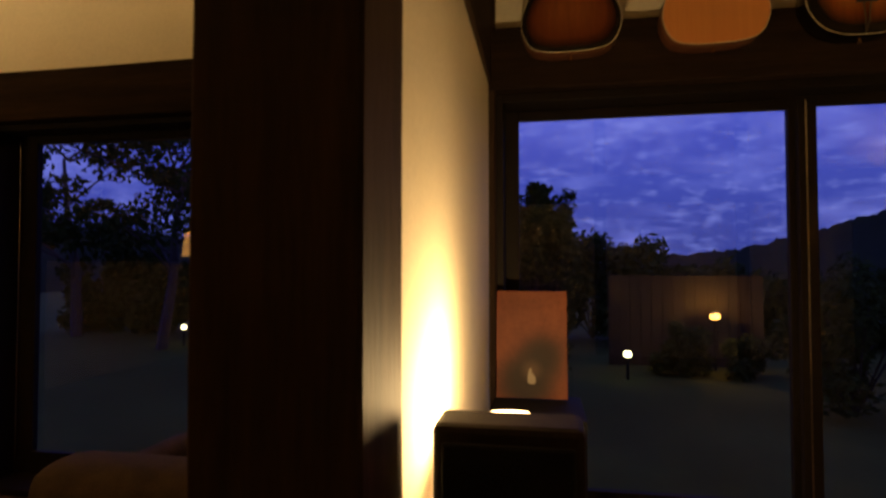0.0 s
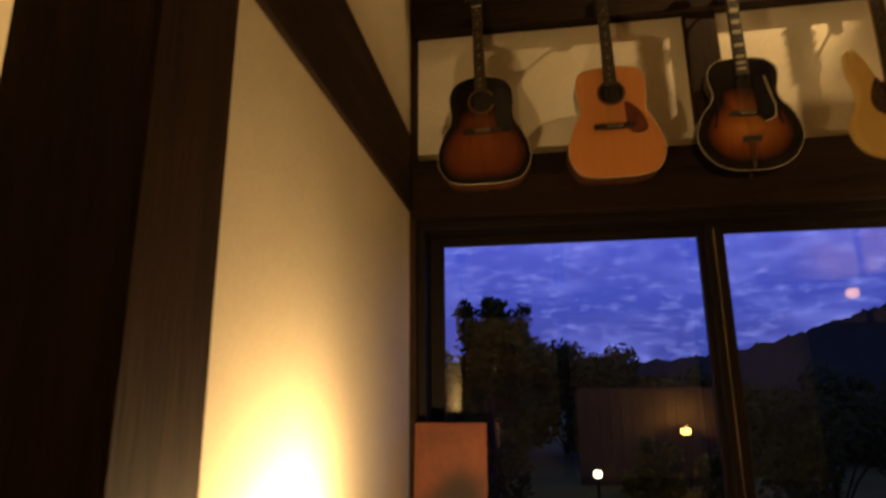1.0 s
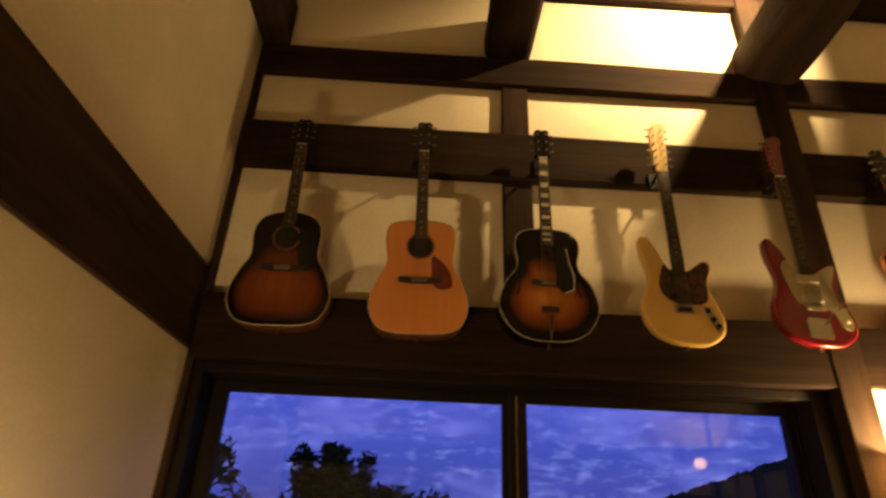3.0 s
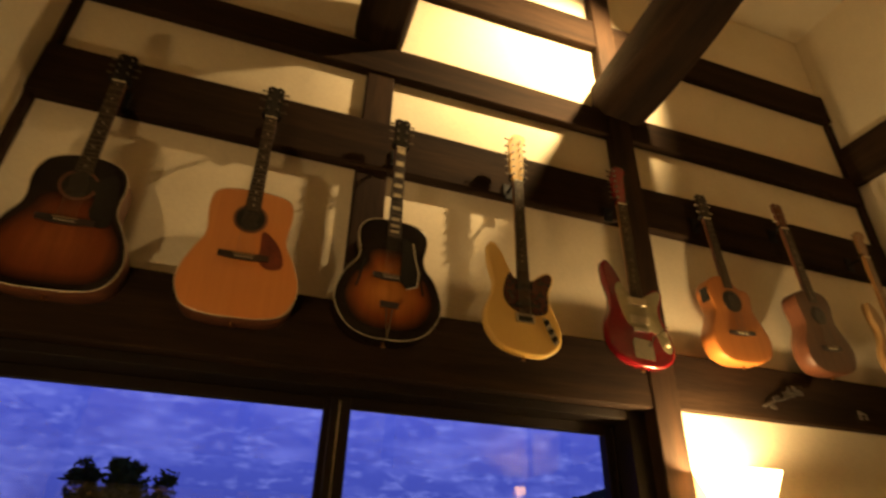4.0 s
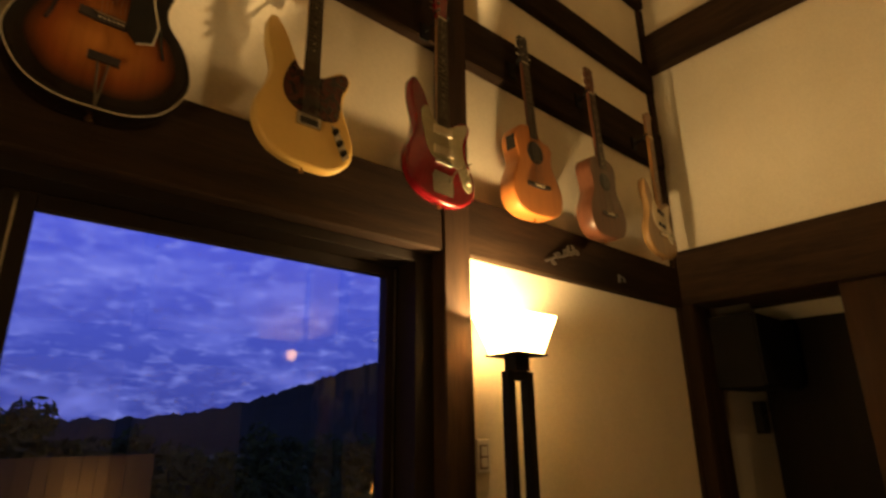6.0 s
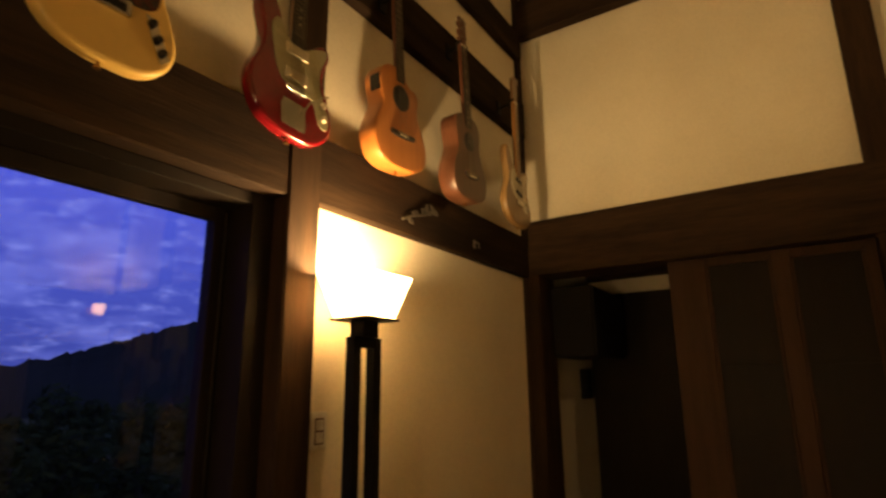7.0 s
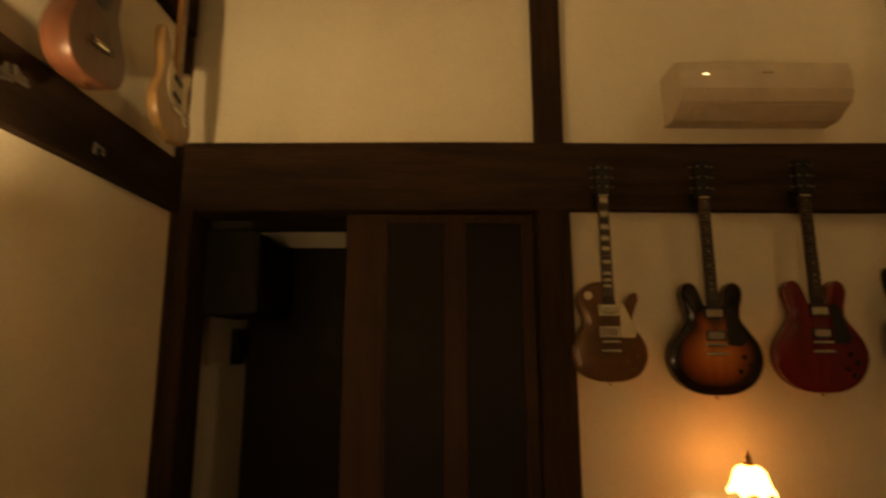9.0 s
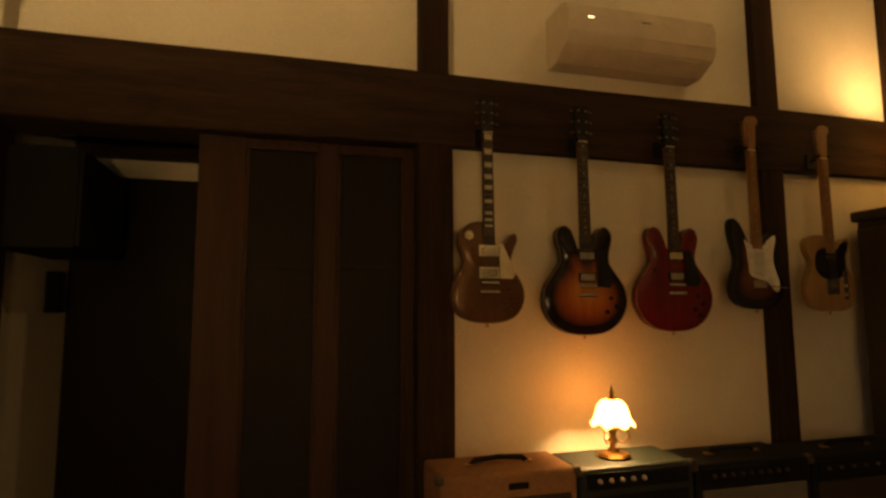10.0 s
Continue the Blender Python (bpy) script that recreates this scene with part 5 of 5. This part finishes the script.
def tree(label, x, y, height, spread, seed, kind="leaf", clumps=26, count=90, size=0.06, low=0.35, lean=0.0, sprigs=0):
    rng = random.Random(seed)
    t = thing("tree", label, "tree", pose(x, y, -0.36))
    top = Vector((lean, 0, height * 0.8))
    part("trunk", tube(B(), [(0, 0, 0), (lean * 0.3 + 0.05, 0.02, height * 0.3), (lean * 0.6 - 0.05, 0, height * 0.55), top], lambda s: 0.10 * height / 4 * (1 - 0.75 * s)), BARK, t)
    cl = []
    for i in range(clumps):
        a, h = rng.uniform(0, 6.283), rng.uniform(low, 1.0)
        r = spread * (1.05 - abs(h - (low + 0.25)) * 0.9) * rng.uniform(0.35, 1.0)
        c = (lean * h + r * math.cos(a), r * math.sin(a), height * h * (0.84 if sprigs else 1.0), spread * rng.uniform(0.16, 0.30))
        cl.append(c)
        if i % 3 == 0:
            s = Vector((lean * h * 0.7, 0, height * (h - 0.18)))
            e = Vector(c[:3])
            part("limb", tube(B(), [s, s.lerp(e, 0.5) + Vector((0, 0, 0.05)), e], lambda q: 0.03 * (1 - 0.7 * q), 6), BARK, t)
    for _ in range(sprigs):
        a, r = rng.uniform(0, 6.283), spread * rng.uniform(0.1, 0.85)
        z1 = height * (1.02 - 0.28 * r / spread * rng.random())
        foot, tip = Vector((r * 0.7 * math.cos(a), r * 0.7 * math.sin(a), height * 0.55)), Vector((r * math.cos(a), r * math.sin(a), z1))
        part("limb", tube(B(), [foot, foot.lerp(tip, 0.6), tip], lambda q: 0.012 * (1 - 0.8 * q), 5), BARK, t)
        cl += [(*foot.lerp(tip, q), 0.075 + 0.09 * (1 - q)) for q in (0.3, 0.5, 0.7, 0.85, 1.0)]
    me = leaves(rng, cl, count, size, 0.45 if kind == "pine" else 0.8)
    me.materials.append(PINE if kind == "pine" else LEAF)
    ob = new("crown", me)
    ob.parent = t
    return t


tree("leafy garden tree dark against the dusk sky", 0.18, 5.75, 2.24, 0.45, 3, clumps=70, count=48, size=0.034, low=0.12, sprigs=30)
tree("leafy garden tree dark against the dusk sky", -1.75, 7.6, 2.5, 0.8, 4, clumps=110, count=100, size=0.045, low=0.1)
tree("broad dark pine with layered branches beyond the hall window", -6.6, 9.2, 4.2, 2.6, 5, "pine", 34, 130, 0.07, 0.45, 0.5)
tree("broad dark pine with layered branches beyond the hall window", -9.6, 10.5, 4.8, 2.6, 9, "pine", 34, 130, 0.08, 0.4, -0.4)


def shrub(label, x, y, r, h, seed, count=150, size=0.05, clumps=12):
    rng = random.Random(seed)
    t = thing("shrub", label, "shrub", pose(x, y, -0.36))
    cl = []
    for i in range(clumps):
        a = rng.uniform(0, 6.283)
        d = r * rng.uniform(0, 0.75)
        z = h * rng.uniform(0.12, 0.88)
        cl.append((d * math.cos(a), d * math.sin(a), z, r * rng.uniform(0.25, 0.42)))
        part("stem", tube(B(), [(0, 0, 0), (d * 0.5 * math.cos(a), d * 0.5 * math.sin(a), z * 0.6), cl[-1][:3]], 0.012, 5), BARK, t)
    me = leaves(rng, cl, count, size)
    me.materials.append(LEAF)
    ob = new("foliage", me)
    ob.parent = t
    return t


shrub("leafy green shrub just outside the window", 3.35, 6.4, 0.75, 1.45, 11, 170, 0.055)
shrub("leafy green shrub just outside the window", 4.75, 6.9, 0.8, 1.3, 12, 150, 0.055)
for i in range(24):
    x = -9.8 + i * 0.85
    shrub("clipped dark hedge plant at the garden's edge", x, 11.6 + 0.5 * math.sin(i * 2.1), 0.95, 1.7 + 0.25 * math.sin(i * 1.7) - 0.3 * (i > 14) + 0.55 * (9 < i < 15), 30 + i, 170, 0.085, 16)

# wooded hill behind the garden
bm = B()
rows = []
rng = random.Random(8)
for j in range(5):
    row = []
    for i in range(541):
        az = -60 + i * 0.25
        el = 0.5 + 0.5 * math.sin(az * 0.12 + 2) + 7.4 / (1 + math.exp(-(az - 26.0) / 6.0)) + (3.0 / (1 + math.exp((az + 25) / 5.0)))
        dist = 260 - 58 * (4 - j)
        a = radians(az)
        hz = dist * math.tan(radians(el)) * (j / 4) + 1.0
        hz += (noise.noise(Vector((i * 0.23, j * 2.0, 0))) * 1.4 + noise.noise(Vector((i * 0.77, j, 5))) * 1.1 + rng.uniform(-0.22, 0.22)) * (j / 4)
        row.append(bm.verts.new((1.0 + dist * math.sin(a), dist * math.cos(a), hz if j else -1.0)))
    rows.append(row)
for a, b in zip(rows, rows[1:]):
    for i in range(540):
        bm.faces.new((a[i], a[i + 1], b[i + 1], b[i]))
hill = tagged(part("backdrop_hill", bm, HILLM, None, "", True), "dark wooded hill behind the garden", "hill", "", "structure")


def garden_light(x, y):
    g = thing("garden_light", "small round garden light on a short post", "garden light", pose(x, y, -0.36), "garden lights")
    part("post", lathe(B(), [(0.03, 0), (0.02, 0.02), (0.016, 0.30)], 12), BLACKMETAL, g)
    part("globe", lathe(B(), [(0.02, 0.30), (0.05, 0.32), (0.055, 0.35), (0.04, 0.385), (0.01, 0.40)], 16), glow("garden_globe", (0.95, 0.9, 0.45), 5.0), g, "glowing pale globe", True)
    part("cap", lathe(B(), [(0.045, 0.396), (0.02, 0.41)], 12), BLACKMETAL, g)


garden_light(1.33, 7.75)
garden_light(-6.5, 9.7)

lantern = thing("garden_lantern", "small amber lantern on a low post among the shrubs", "lantern", pose(2.64, 8.55, -0.66) @ Matrix.Diagonal((1.5, 1.5, 1.0, 1)))
part("post", lathe(B(), [(0.02, 0), (0.010, 0.04), (0.007, 1.04)], 12), FRAME, lantern)
part("glass", lathe(B(), [(0.02, 1.04), (0.045, 1.06), (0.045, 1.115), (0.02, 1.13)], 16), glow("lantern_glass", (1.0, 0.48, 0.09), 5.0), lantern, "glowing amber glass", True)
part("cap", lathe(B(), [(0.06, 1.129), (0.03, 1.15), (0.005, 1.165)], 16), BLACKMETAL, lantern)
shrub("low dark shrub lit by the small lantern", 2.05, 8.1, 0.42, 0.78, 77, 150, 0.045, 14)
shrub("low dark shrub lit by the small lantern", 2.9, 8.1, 0.45, 0.5, 78, 150, 0.045, 12)
# added boards stand in for a dim panel reflected in the window glass
REFLPANEL = material("reflected_panel_board", (0.062, 0.047, 0.024), 0.95, (0.040, 0.030, 0.015), 5, (3, 3, 0.3), bump=0.3, spec=0.1)
refl_panel = thing("reflected_panel", "added board screen standing in for a panel reflected in the window", "fence", pose(2.28, 8.86, -0.36))
for i in range(14):
    part("board", box(B(), -1.06 + i * 0.155, -0.909 + i * 0.155, 0.0, 0.022, 0.0, 1.36, 0.003), REFLPANEL, refl_panel)
for x in (-0.9, 0.0, 0.9):
    part("post", box(B(), x - 0.04, x + 0.04, 0.023, 0.10, -0.05, 1.37, 0.004), REFLPANEL, refl_panel)
